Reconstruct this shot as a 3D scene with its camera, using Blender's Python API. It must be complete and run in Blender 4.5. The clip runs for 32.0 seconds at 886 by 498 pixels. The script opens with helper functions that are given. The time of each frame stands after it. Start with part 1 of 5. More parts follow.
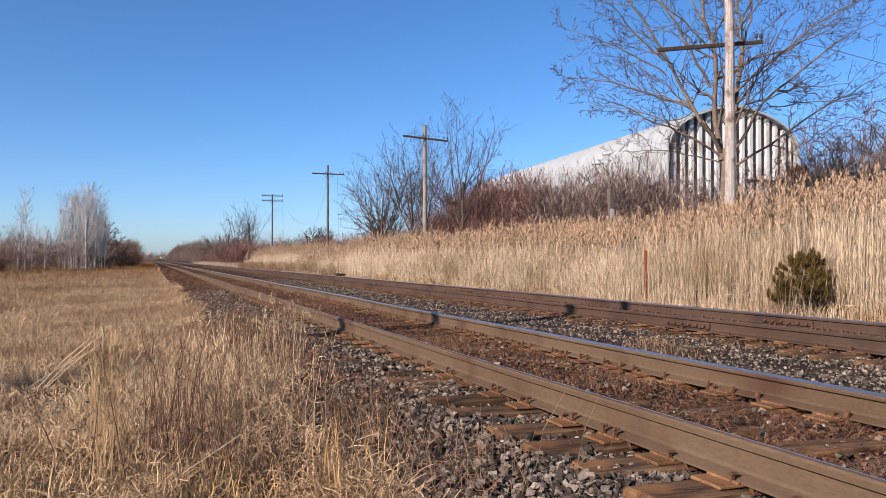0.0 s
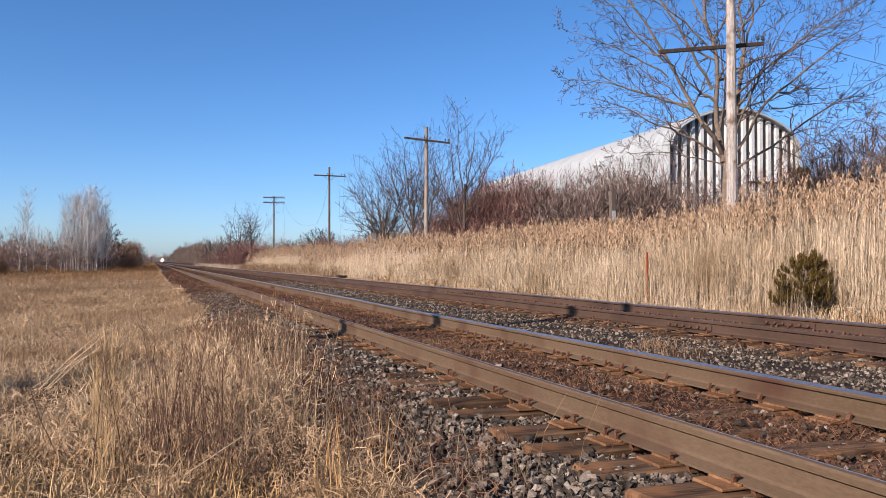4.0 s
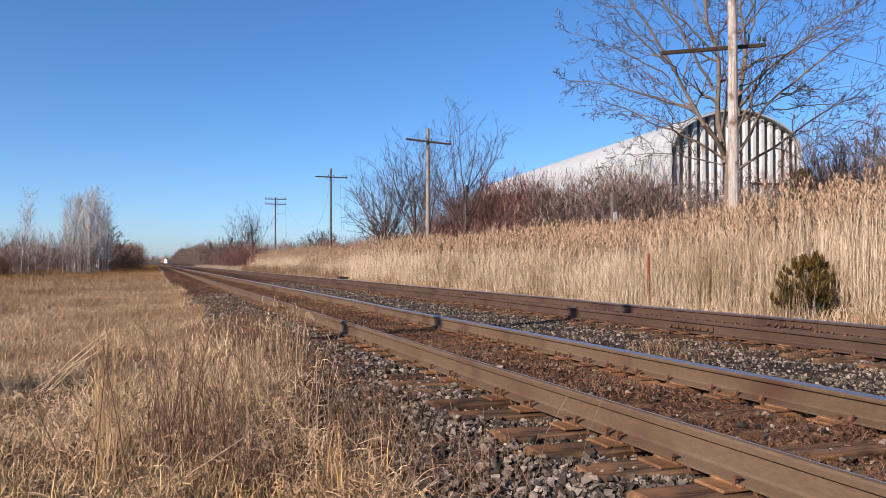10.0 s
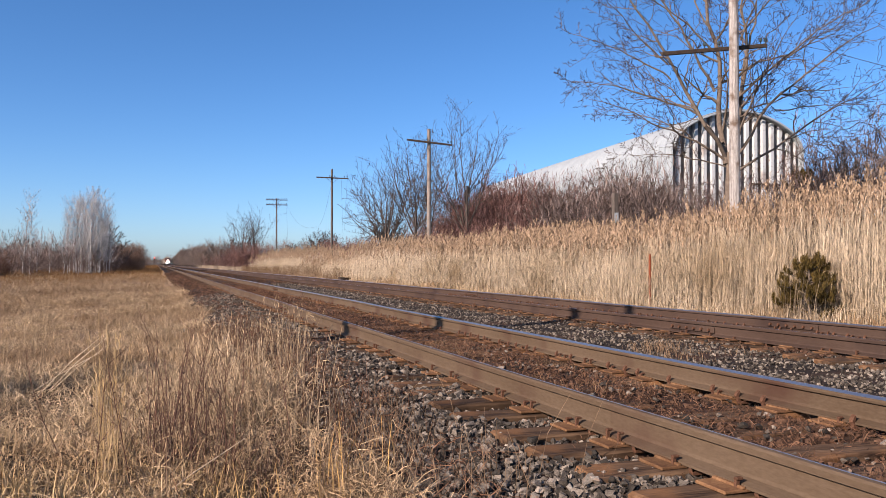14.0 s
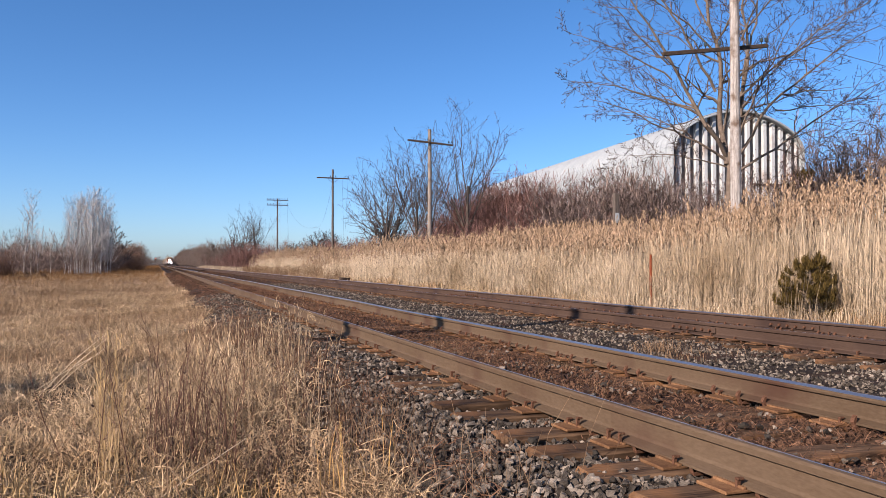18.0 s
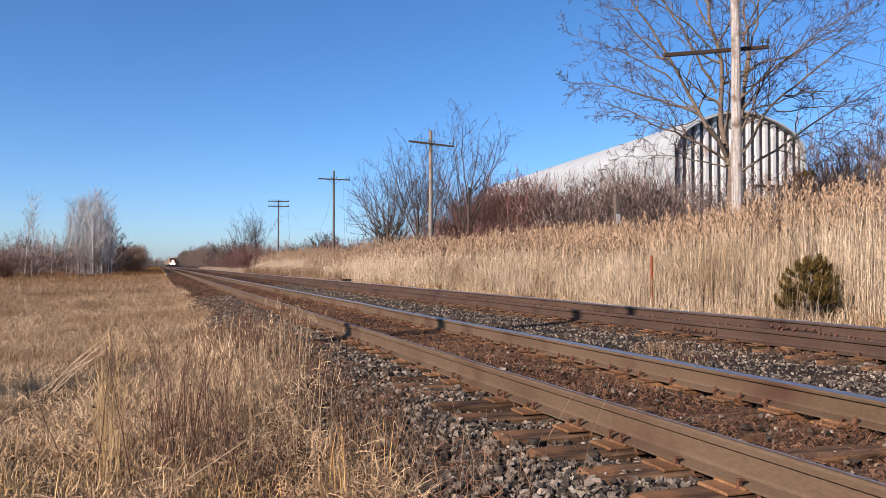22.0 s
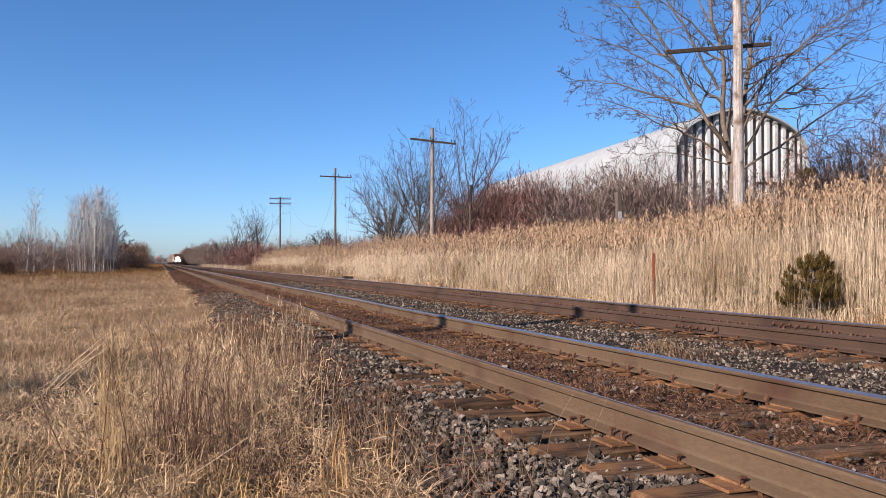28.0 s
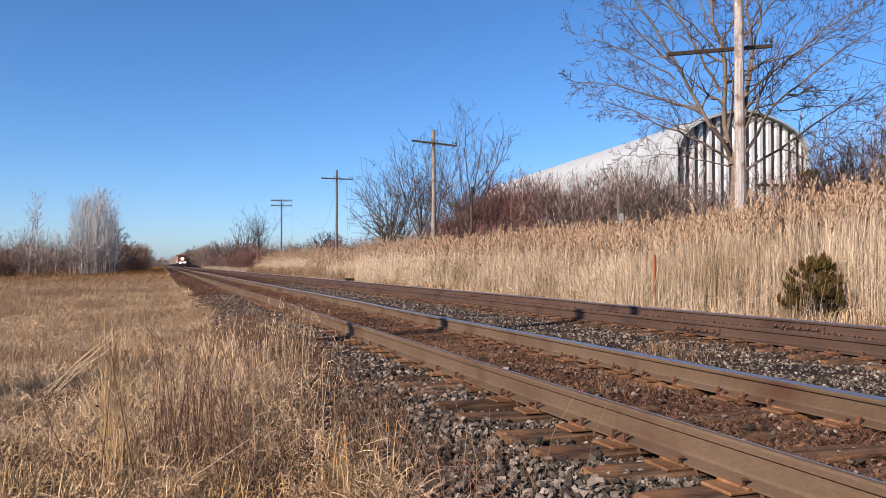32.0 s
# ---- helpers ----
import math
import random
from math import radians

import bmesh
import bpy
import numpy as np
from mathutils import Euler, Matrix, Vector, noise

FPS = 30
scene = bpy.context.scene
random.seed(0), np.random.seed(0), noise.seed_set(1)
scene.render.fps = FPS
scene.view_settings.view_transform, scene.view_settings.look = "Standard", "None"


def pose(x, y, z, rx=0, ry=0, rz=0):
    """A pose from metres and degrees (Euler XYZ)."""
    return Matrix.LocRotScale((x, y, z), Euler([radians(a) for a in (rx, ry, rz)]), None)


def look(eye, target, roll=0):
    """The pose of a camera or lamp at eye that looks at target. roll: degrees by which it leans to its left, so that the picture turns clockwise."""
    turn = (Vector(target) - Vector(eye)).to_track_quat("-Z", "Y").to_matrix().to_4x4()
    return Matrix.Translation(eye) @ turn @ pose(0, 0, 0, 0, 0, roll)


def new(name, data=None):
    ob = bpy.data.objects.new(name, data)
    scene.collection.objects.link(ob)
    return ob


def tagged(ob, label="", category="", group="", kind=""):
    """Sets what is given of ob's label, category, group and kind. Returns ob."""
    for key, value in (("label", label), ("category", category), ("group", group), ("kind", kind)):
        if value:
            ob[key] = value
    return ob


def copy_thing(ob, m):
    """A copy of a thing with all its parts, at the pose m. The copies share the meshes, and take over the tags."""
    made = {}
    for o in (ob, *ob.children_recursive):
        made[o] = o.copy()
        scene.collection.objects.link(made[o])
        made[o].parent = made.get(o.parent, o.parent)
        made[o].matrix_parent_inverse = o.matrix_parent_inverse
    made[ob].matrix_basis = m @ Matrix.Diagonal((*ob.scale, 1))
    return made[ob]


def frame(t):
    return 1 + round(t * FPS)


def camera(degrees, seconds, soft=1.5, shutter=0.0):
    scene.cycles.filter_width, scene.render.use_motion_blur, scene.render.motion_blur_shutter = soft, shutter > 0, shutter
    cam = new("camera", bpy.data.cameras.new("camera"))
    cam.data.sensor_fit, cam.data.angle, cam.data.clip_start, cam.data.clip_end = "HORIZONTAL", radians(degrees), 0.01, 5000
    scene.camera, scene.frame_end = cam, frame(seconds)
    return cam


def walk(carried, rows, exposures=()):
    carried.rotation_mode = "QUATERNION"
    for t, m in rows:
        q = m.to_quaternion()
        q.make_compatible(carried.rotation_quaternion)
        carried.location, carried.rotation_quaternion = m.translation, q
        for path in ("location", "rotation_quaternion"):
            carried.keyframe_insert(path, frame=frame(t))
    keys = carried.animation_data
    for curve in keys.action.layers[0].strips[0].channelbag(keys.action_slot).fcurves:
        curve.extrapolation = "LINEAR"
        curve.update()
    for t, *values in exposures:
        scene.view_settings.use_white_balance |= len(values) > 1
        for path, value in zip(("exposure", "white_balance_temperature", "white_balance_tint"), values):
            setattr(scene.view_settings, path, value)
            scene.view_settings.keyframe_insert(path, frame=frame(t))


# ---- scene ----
# Plan: the near track runs along +y, the camera stands left of it; z = 0 is the top of the ties.
LENS = 58.5                      # field of view across the picture
EYE = (0.0, 0.0, 0.945)
FOCAL = 784 / math.tan(radians(LENS / 2))
cam = camera(LENS, 32.0, soft=0.35)


def view(dx, dy):
    """The hand-held view: heading right of the track, slightly up; dx, dy is the small drift."""
    yaw = math.degrees(math.atan((510.0 - dx) / FOCAL))
    pitch = math.degrees(math.atan((25.0 + dy) / FOCAL))
    return pose(*EYE, 90 + pitch, 0, -yaw)


DRIFT = [(0, -6.8, -5.6), (1, -6.5, -5.4), (2, -6.05, -5.1), (3, -5.5, -4.6), (3.5, -4.6, -3.2), (5.5, -3.05, -1.7),
         (6, -2.95, -1.55), (7, -2.3, -1.5), (8, -1.85, -1.3), (9, -1.3, -0.1), (10, -0.9, 0), (11, -0.3, 0),
         (12, -0.1, 0), (13, 0, 0.1), (14, 1.3, 1.3), (14.5, 1.5, 1.5), (16.5, 1.8, 1.5), (17, 2.2, 1.55),
         (18, 2.9, 1.7), (19, 3.5, 3.1), (20, 3.95, 3.4), (21, 4.4, 3.5), (22, 4.9, 3.8), (22.6, 5.1, 4.3),
         (22.7, 5.2, -1.3), (22.8, 5.3, -2.6), (23, 5.5, -2.7), (24, 6.1, -2.5), (25, 6.8, -1.3), (25.5, 7.0, -1.2),
         (27.5, 7.9, -0.9), (28, 8.1, -0.7), (29, 8.6, 0.1), (30, 9.9, 2.0), (31, 10.2, 2.2), (32, 10.75, 2.7)]
walk(cam, [(t, view(dx, dy)) for t, dx, dy in DRIFT], [(0, 0.95, 6500, 27), (32, 0.95, 6500, 27)])

# ---- light ----
SUN_UP = 27.0
SUN_FROM = Vector((-0.92, -0.39, 0)).normalized()
sun_vec = SUN_FROM * math.cos(radians(SUN_UP)) + Vector((0, 0, math.sin(radians(SUN_UP))))
sun = new("sun", bpy.data.lights.new("sun", "SUN"))
sun.data.energy, sun.data.angle, sun.data.color = 5.0, radians(0.53), (1.0, 0.88, 0.70)
sun.matrix_basis = look(sun_vec * 100, (0, 0, 0))
world = bpy.data.worlds.new("sky")
scene.world = world
world.use_nodes = True
sky = world.node_tree.nodes.new("ShaderNodeTexSky")
sky.sky_type, sky.sun_disc = "NISHITA", False
sky.sun_elevation = radians(SUN_UP)
sky.sun_rotation = math.atan2(SUN_FROM.x, SUN_FROM.y)
sky.air_density, sky.dust_density, sky.ozone_density = 0.72, 0.75, 6.2
back = world.node_tree.nodes["Background"]
rich = world.node_tree.nodes.new("ShaderNodeHueSaturation")
rich.inputs["Saturation"].default_value = 1.15
cool = world.node_tree.nodes.new("ShaderNodeMix")
cool.data_type, cool.blend_type = "RGBA", "MULTIPLY"
cool.inputs["Factor"].default_value, cool.inputs["B"].default_value = 1.0, (0.972, 0.985, 0.87, 1)
world.node_tree.links.new(sky.outputs[0], cool.inputs["A"])
world.node_tree.links.new(cool.outputs["Result"], rich.inputs["Color"])
world.node_tree.links.new(rich.outputs[0], back.inputs[0])
back.inputs[1].default_value = 0.101


# ---- materials ----
def mat(name, c1, c2, scale=8.0, rough=0.8, metal=0.0, bump=0.0, fine=60.0, vary="", amount=0.35, mottle=None, spec=0.12, stretch=(1, 1, 1), skew=0.0):
    """Two colours mixed by coarse and fine noise at real size; vary: 'island' or 'object' brightens or darkens each piece."""
    m = bpy.data.materials.new(name)
    m.use_nodes = True
    nt, n = m.node_tree, m.node_tree.nodes
    link, b = nt.links.new, n["Principled BSDF"]
    co, mp = n.new("ShaderNodeTexCoord"), n.new("ShaderNodeMapping")
    link(co.outputs["Object"], mp.inputs["Vector"])
    mp.inputs["Scale"].default_value = stretch
    a, f = n.new("ShaderNodeTexNoise"), n.new("ShaderNodeTexNoise")
    a.inputs["Scale"].default_value, a.inputs["Detail"].default_value = scale, 3
    f.inputs["Scale"].default_value, f.inputs["Detail"].default_value = fine, 4
    for x in (a, f):
        link(mp.outputs[0], x.inputs["Vector"])
    add = n.new("ShaderNodeMath")
    add.operation = "MULTIPLY_ADD"
    add.inputs[1].default_value, add.inputs[2].default_value = 0.5, 0.0
    link(f.outputs["Fac"], add.inputs[0])
    half = n.new("ShaderNodeMath")
    half.operation = "MULTIPLY_ADD"
    half.inputs[1].default_value = 0.5
    link(a.outputs["Fac"], half.inputs[0])
    link(add.outputs[0], half.inputs[2])
    ramp = n.new("ShaderNodeMapRange")
    ramp.inputs["From Min"].default_value, ramp.inputs["From Max"].default_value = 0.36, 0.64
    link(half.outputs[0], ramp.inputs["Value"])
    mix = n.new("ShaderNodeMix")
    mix.data_type = "RGBA"
    mix.inputs["A"].default_value, mix.inputs["B"].default_value = (*c1, 1), (*c2, 1)
    link(ramp.outputs[0], mix.inputs["Factor"])
    out = mix.outputs["Result"]
    if mottle:
        colour, size, low, high = mottle
        w = n.new("ShaderNodeTexNoise")
        w.inputs["Scale"].default_value, w.inputs["Detail"].default_value = size, 5
        link(co.outputs["Object"], w.inputs["Vector"])
        r = n.new("ShaderNodeMapRange")
        r.inputs["From Min"].default_value, r.inputs["From Max"].default_value = low, high
        link(w.outputs["Fac"], r.inputs["Value"])
        k = n.new("ShaderNodeMix")
        k.data_type = "RGBA"
        k.inputs["B"].default_value = (*colour, 1)
        link(r.outputs[0], k.inputs["Factor"])
        link(out, k.inputs["A"])
        out = k.outputs["Result"]
    if vary:
        src = n.new("ShaderNodeNewGeometry").outputs["Random Per Island"] if vary == "island" else n.new("ShaderNodeObjectInfo").outputs["Random"]
        v = n.new("ShaderNodeMapRange")
        v.inputs["To Min"].default_value, v.inputs["To Max"].default_value = 1 - amount, 1 + amount
        if skew:
            pw = n.new("ShaderNodeMath")
            pw.operation, pw.inputs[1].default_value = "POWER", skew
            link(src, pw.inputs[0])
            src = pw.outputs[0]
            v.inputs["To Min"].default_value, v.inputs["To Max"].default_value = 0.25, 2.15
        link(src, v.inputs["Value"])
        hsv = n.new("ShaderNodeHueSaturation")
        link(v.outputs[0], hsv.inputs["Value"])
        link(out, hsv.inputs["Color"])
        out = hsv.outputs[0]
    link(out, b.inputs["Base Color"])
    b.inputs["Roughness"].default_value, b.inputs["Metallic"].default_value = rough, metal
    b.inputs["Specular IOR Level"].default_value = spec
    if bump:
        bp = n.new("ShaderNodeBump")
        bp.inputs["Strength"].default_value, bp.inputs["Distance"].default_value = bump, 0.02
        link(half.outputs[0], bp.inputs["Height"])
        link(bp.outputs[0], b.inputs["Normal"])
    return m


def glow(name, colour, strength):
    m = bpy.data.materials.new(name)
    m.use_nodes = True
    b = m.node_tree.nodes["Principled BSDF"]
    b.inputs["Base Color"].default_value = (*colour, 1)
    b.inputs["Emission Color"].default_value = (*colour, 1)
    b.inputs["Emission Strength"].default_value = strength
    return m


# Soil colour is darkened to stand for shade in the gaps between grass.
M_SOIL = mat("shaded_field_soil", (0.020, 0.014, 0.009), (0.052, 0.037, 0.024), 0.9, 0.95, bump=0.4, fine=14, mottle=((0.058, 0.037, 0.023), 0.25, 0.45, 0.65))
M_MAT = mat("matted_straw", (0.115, 0.078, 0.047), (0.245, 0.178, 0.112), 0.8, 0.95, bump=0.6, fine=9, mottle=((0.135, 0.082, 0.045), 0.12, 0.45, 0.65))
# Bed and crib dirt are darkened too, to deepen the shade between stones.
M_BALLAST = mat("shaded_ballast_bed", (0.008, 0.006, 0.005), (0.032, 0.026, 0.022), 14, 0.95, bump=0.9, fine=36, mottle=((0.046, 0.026, 0.017), 0.8, 0.45, 0.62))
M_CRIB = mat("shaded_crib_dirt", (0.016, 0.009, 0.006), (0.055, 0.029, 0.018), 10, 0.95, bump=0.9, fine=50, mottle=((0.087, 0.056, 0.035), 1.5, 0.5, 0.68))
M_STONE = mat("ballast_stone", (0.058, 0.049, 0.039), (0.144, 0.124, 0.100), 30, 0.85, bump=0.3, fine=140, vary="island", amount=0.75, skew=2.2)
M_STONE_PIECE = mat("loose_stone", (0.064, 0.057, 0.047), (0.150, 0.135, 0.113), 3, 0.85, bump=0.3, fine=9, vary="object", amount=0.7, skew=2.0, mottle=((0.10, 0.06, 0.036), 1.5, 0.5, 0.7))
M_STONE_RUST = mat("rusty_ballast_stone", (0.036, 0.020, 0.013), (0.090, 0.052, 0.033), 30, 0.9, bump=0.3, fine=140, vary="island", amount=0.55)
M_RUST = mat("rail_rust", (0.068, 0.046, 0.028), (0.100, 0.071, 0.046), 2.5, 0.75, 0.0, 0.15, 90, mottle=((0.055, 0.030, 0.020), 1.3, 0.52, 0.7), stretch=(1, 0.3, 1))
M_RUST_FAR = mat("rail_dark_rust", (0.046, 0.029, 0.021), (0.068, 0.045, 0.033), 2.5, 0.75, 0.0, 0.15, 90, mottle=((0.034, 0.022, 0.018), 1.3, 0.5, 0.7), stretch=(1, 0.3, 1))
M_STEEL = mat("rail_head_steel", (0.46, 0.45, 0.44), (0.60, 0.59, 0.58), 4, 0.36, 0.95, 0.02, 120, stretch=(1, 0.05, 1), spec=0.5)
M_TIE = mat("tie_wood", (0.016, 0.009, 0.006), (0.122, 0.076, 0.044), 5, 0.9, 0, 1.0, 22, "object", 0.35, mottle=((0.150, 0.075, 0.033), 2.0, 0.54, 0.72), stretch=(0.25, 2.6, 1.5))
M_PLATE = mat("tie_plate_rust", (0.088, 0.043, 0.021), (0.165, 0.092, 0.045), 9, 0.85, 0, 0.3, 80, "object", 0.3)
M_SPIKE = mat("spike_rust", (0.058, 0.029, 0.017), (0.116, 0.058, 0.035), 30, 0.85, 0, 0.2, 120)
M_STRAW = mat("dry_grass", (0.282, 0.206, 0.118), (0.456, 0.350, 0.224), 1.2, 0.75, 0, 0, 9, "island", 0.55, mottle=((0.211, 0.134, 0.070), 0.35, 0.45, 0.66))
M_STRAW_BROWN = mat("brown_grass", (0.116, 0.073, 0.045), (0.242, 0.166, 0.098), 1.2, 0.8, 0, 0, 9, "island", 0.45)
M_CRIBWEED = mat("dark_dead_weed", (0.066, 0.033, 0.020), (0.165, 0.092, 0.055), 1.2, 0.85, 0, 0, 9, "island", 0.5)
M_RUSTGRASS = mat("rust_grass", (0.150, 0.078, 0.028), (0.225, 0.130, 0.056), 0.5, 0.8, 0, 0, 6, "island", 0.35)
M_REED = mat("dry_reed", (0.295, 0.231, 0.153), (0.440, 0.364, 0.262), 0.7, 0.7, 0, 0, 7, "island", 0.5, mottle=((0.228, 0.169, 0.103), 0.5, 0.52, 0.7))
M_PLUME = mat("reed_plume", (0.205, 0.140, 0.086), (0.33, 0.24, 0.16), 6, 0.9, 0, 0, 30, "island", 0.35)
M_BARK = mat("grey_bark", (0.085, 0.068, 0.053), (0.170, 0.136, 0.106), 9, 0.9, 0, 0.4, 40)
M_BARK_DARK = mat("dark_bark", (0.058, 0.048, 0.042), (0.109, 0.090, 0.075), 9, 0.9, 0, 0.4, 40)
M_BRUSH = mat("brush_twig", (0.104, 0.079, 0.068), (0.200, 0.156, 0.136), 1.0, 0.9, 0, 0, 8, "island", 0.65)
M_GREENISH = mat("yellow_green_blade", (0.15, 0.135, 0.05), (0.27, 0.235, 0.11), 3, 0.7, 0, 0, 12, "island", 0.3)
M_GOLD = mat("golden_blade", (0.289, 0.173, 0.058), (0.382, 0.254, 0.104), 3, 0.7, 0, 0, 12, "island", 0.3)
M_STALK = mat("dark_weed_stalk", (0.075, 0.042, 0.030), (0.150, 0.086, 0.058), 8, 0.85, 0, 0, 40, "object", 0.3)
M_STALKS = mat("dark_weed_stems", (0.062, 0.034, 0.026), (0.135, 0.078, 0.056), 8, 0.85, 0, 0, 40, "island", 0.4)
M_TUFT = mat("golden_tuft", (0.30, 0.205, 0.095), (0.42, 0.31, 0.165), 3, 0.75, 0, 0, 12, "island", 0.3)
M_POST = mat("old_post_wood", (0.055, 0.046, 0.040), (0.125, 0.106, 0.09), 6, 0.9, 0, 0.4, 40, stretch=(4, 4, 0.4))
M_TWIG = mat("bare_twig", (0.034, 0.025, 0.021), (0.068, 0.051, 0.041), 4, 0.9, 0, 0, 20, "island", 0.35)
M_REDTWIG = mat("red_twig", (0.112, 0.061, 0.052), (0.205, 0.120, 0.102), 1.0, 0.9, 0, 0, 8, "island", 0.65)
M_BROWNTWIG = mat("brown_twig", (0.135, 0.090, 0.066), (0.235, 0.158, 0.115), 0.3, 0.95, 0, 0, 3, "island", 0.4)
# Paler than the near twigs: the haze of distance is put into this colour.
M_HAZETWIG = mat("hazed_far_twig", (0.135, 0.102, 0.083), (0.225, 0.178, 0.148), 0.2, 0.95, 0, 0, 2, "island", 0.35)
M_BIRCH = mat("pale_bark", (0.33, 0.33, 0.315), (0.47, 0.47, 0.455), 3, 0.85, 0, 0.2, 30, mottle=((0.087, 0.069, 0.058), 4, 0.6, 0.7))
M_PALETWIG = mat("pale_twig", (0.31, 0.31, 0.30), (0.45, 0.45, 0.44), 3, 0.9, 0, 0, 20, "island", 0.3)
M_POLE = mat("weathered_pole", (0.155, 0.142, 0.13), (0.39, 0.37, 0.34), 5, 0.9, 0, 0.9, 26, mottle=((0.116, 0.085, 0.064), 3.0, 0.52, 0.70), stretch=(4, 4, 0.3))
M_POLE_GREY = mat("grey_pole_wood", (0.13, 0.112, 0.095), (0.27, 0.235, 0.20), 5, 0.9, 0, 0.5, 40, mottle=((0.09, 0.07, 0.055), 2.5, 0.55, 0.72), stretch=(4, 4, 0.4))
M_ARM = mat("crossarm_wood", (0.035, 0.026, 0.021), (0.087, 0.064, 0.046), 6, 0.9, 0, 0.3, 40)
M_GLASS = mat("insulator_glass", (0.02, 0.03, 0.03), (0.05, 0.07, 0.07), 8, 0.2, 0, 0, 40, spec=0.6)
M_WIRE = mat("old_wire", (0.03, 0.028, 0.025), (0.06, 0.055, 0.05), 5, 0.6, 0.5, 0, 20)
M_GALV = mat("galvanised_sheet", (0.275, 0.312, 0.318), (0.368, 0.412, 0.418), 0.8, 0.5, 0.25, 0, 12, mottle=((0.285, 0.285, 0.268), 0.6, 0.62, 0.85), spec=0.4)
# Rib sheet lightened, valley sheet darkened: sun and shade put into the colour.
M_GALV_LIT = mat("lit_weathered_end_sheet", (0.385, 0.410, 0.406), (0.49, 0.515, 0.51), 0.8, 0.6, 0.05, 0, 12, mottle=((0.173, 0.116, 0.081), 0.5, 0.57, 0.75), spec=0.4)
M_SHADED_RUSTSHEET = mat("shaded_rusted_end_sheet", (0.082, 0.082, 0.084), (0.150, 0.145, 0.142), 0.9, 0.8, 0, 0, 8, mottle=((0.127, 0.075, 0.046), 0.7, 0.5, 0.7))
M_CEDAR = mat("cedar_needles", (0.018, 0.014, 0.004), (0.112, 0.076, 0.021), 7, 0.8, 0, 0, 30, "island", 0.5)
M_MARKER = mat("marker_rust_orange", (0.16, 0.042, 0.02), (0.24, 0.075, 0.034), 10, 0.7, 0, 0, 60)


# ---- mesh helpers ----
def mesh_from(name, v, f, *mats):
    """A mesh from arrays of points and of faces with one number of corners."""
    v, f = np.asarray(v, np.float32), np.asarray(f, np.int32)
    me = bpy.data.meshes.new(name)
    me.vertices.add(len(v))
    me.vertices.foreach_set("co", v.ravel())
    me.loops.add(f.size)
    me.loops.foreach_set("vertex_index", f.ravel())
    me.polygons.add(len(f))
    me.polygons.foreach_set("loop_start", np.arange(len(f), dtype=np.int32) * f.shape[1])
    me.update(calc_edges=True)
    me.shade_flat()
    for m in mats:
        me.materials.append(m)
    return me


def under(ob, parent, label=""):
    ob.parent = parent
    return tagged(ob, label)


def part(name, bm, material, parent, label=""):
    """Links a bmesh as one mesh object under a thing or under a part."""
    me = bpy.data.meshes.new(name)
    bm.to_mesh(me)
    bm.free()
    for m in (material if isinstance(material, (list, tuple)) else [material]):
        me.materials.append(m)
    return under(new(name, me), parent, label)


def box(bm, cx, cy, cz, sx, sy, sz, bevel=0.0, m=None):
    r = bmesh.ops.create_cube(bm, size=1.0, matrix=Matrix.Translation((cx, cy, cz)) @ Matrix.Diagonal((sx, sy, sz, 1)))
    vs = r["verts"]
    if bevel:
        es = list({e for x in vs for e in x.link_edges})
        vs = list({x for f in bmesh.ops.bevel(bm, geom=es, offset=bevel, segments=1, affect="EDGES")["faces"] for x in f.verts} | {x for x in vs if x.is_valid})
    if m is not None:
        bmesh.ops.transform(bm, matrix=m, verts=[x for x in vs if x.is_valid])
    return bm


def rod(bm, p, q, r0, r1=None, n=8):
    p, q = Vector(p), Vector(q)
    d = q - p
    m = Matrix.Translation((p + q) / 2) @ d.to_track_quat("Z", "Y").to_matrix().to_4x4()
    bmesh.ops.create_cone(bm, cap_ends=True, segments=n, radius1=r0, radius2=r0 if r1 is None else r1, depth=d.length, matrix=m)
    return bm


def prisms(p, q, r0, r1, n=3):
    """Tapered sticks from points p to q: arrays of points and quads."""
    d = q - p
    d = d / (np.linalg.norm(d, axis=1, keepdims=True) + 1e-9)
    ref = np.where(np.abs(d[:, 2:3]) < 0.9, np.array([[0, 0, 1.0]]), np.array([[1.0, 0, 0]]))
    u = np.cross(d, ref)
    u /= np.linalg.norm(u, axis=1, keepdims=True) + 1e-9
    w = np.cross(d, u)
    rings = []
    for c, r in ((p, r0), (q, r1)):
        for k in range(n):
            a = 2 * math.pi * k / n
            rings.append(c + (u * math.cos(a) + w * math.sin(a)) * r[:, None])
    v = np.stack(rings, 1)
    f = np.array([[k, (k + 1) % n, n + (k + 1) % n, n + k] for k in range(n if n > 2 else 1)])
    return v.reshape(-1, 3), (np.arange(len(p))[:, None, None] * 2 * n + f[None]).reshape(-1, 4)


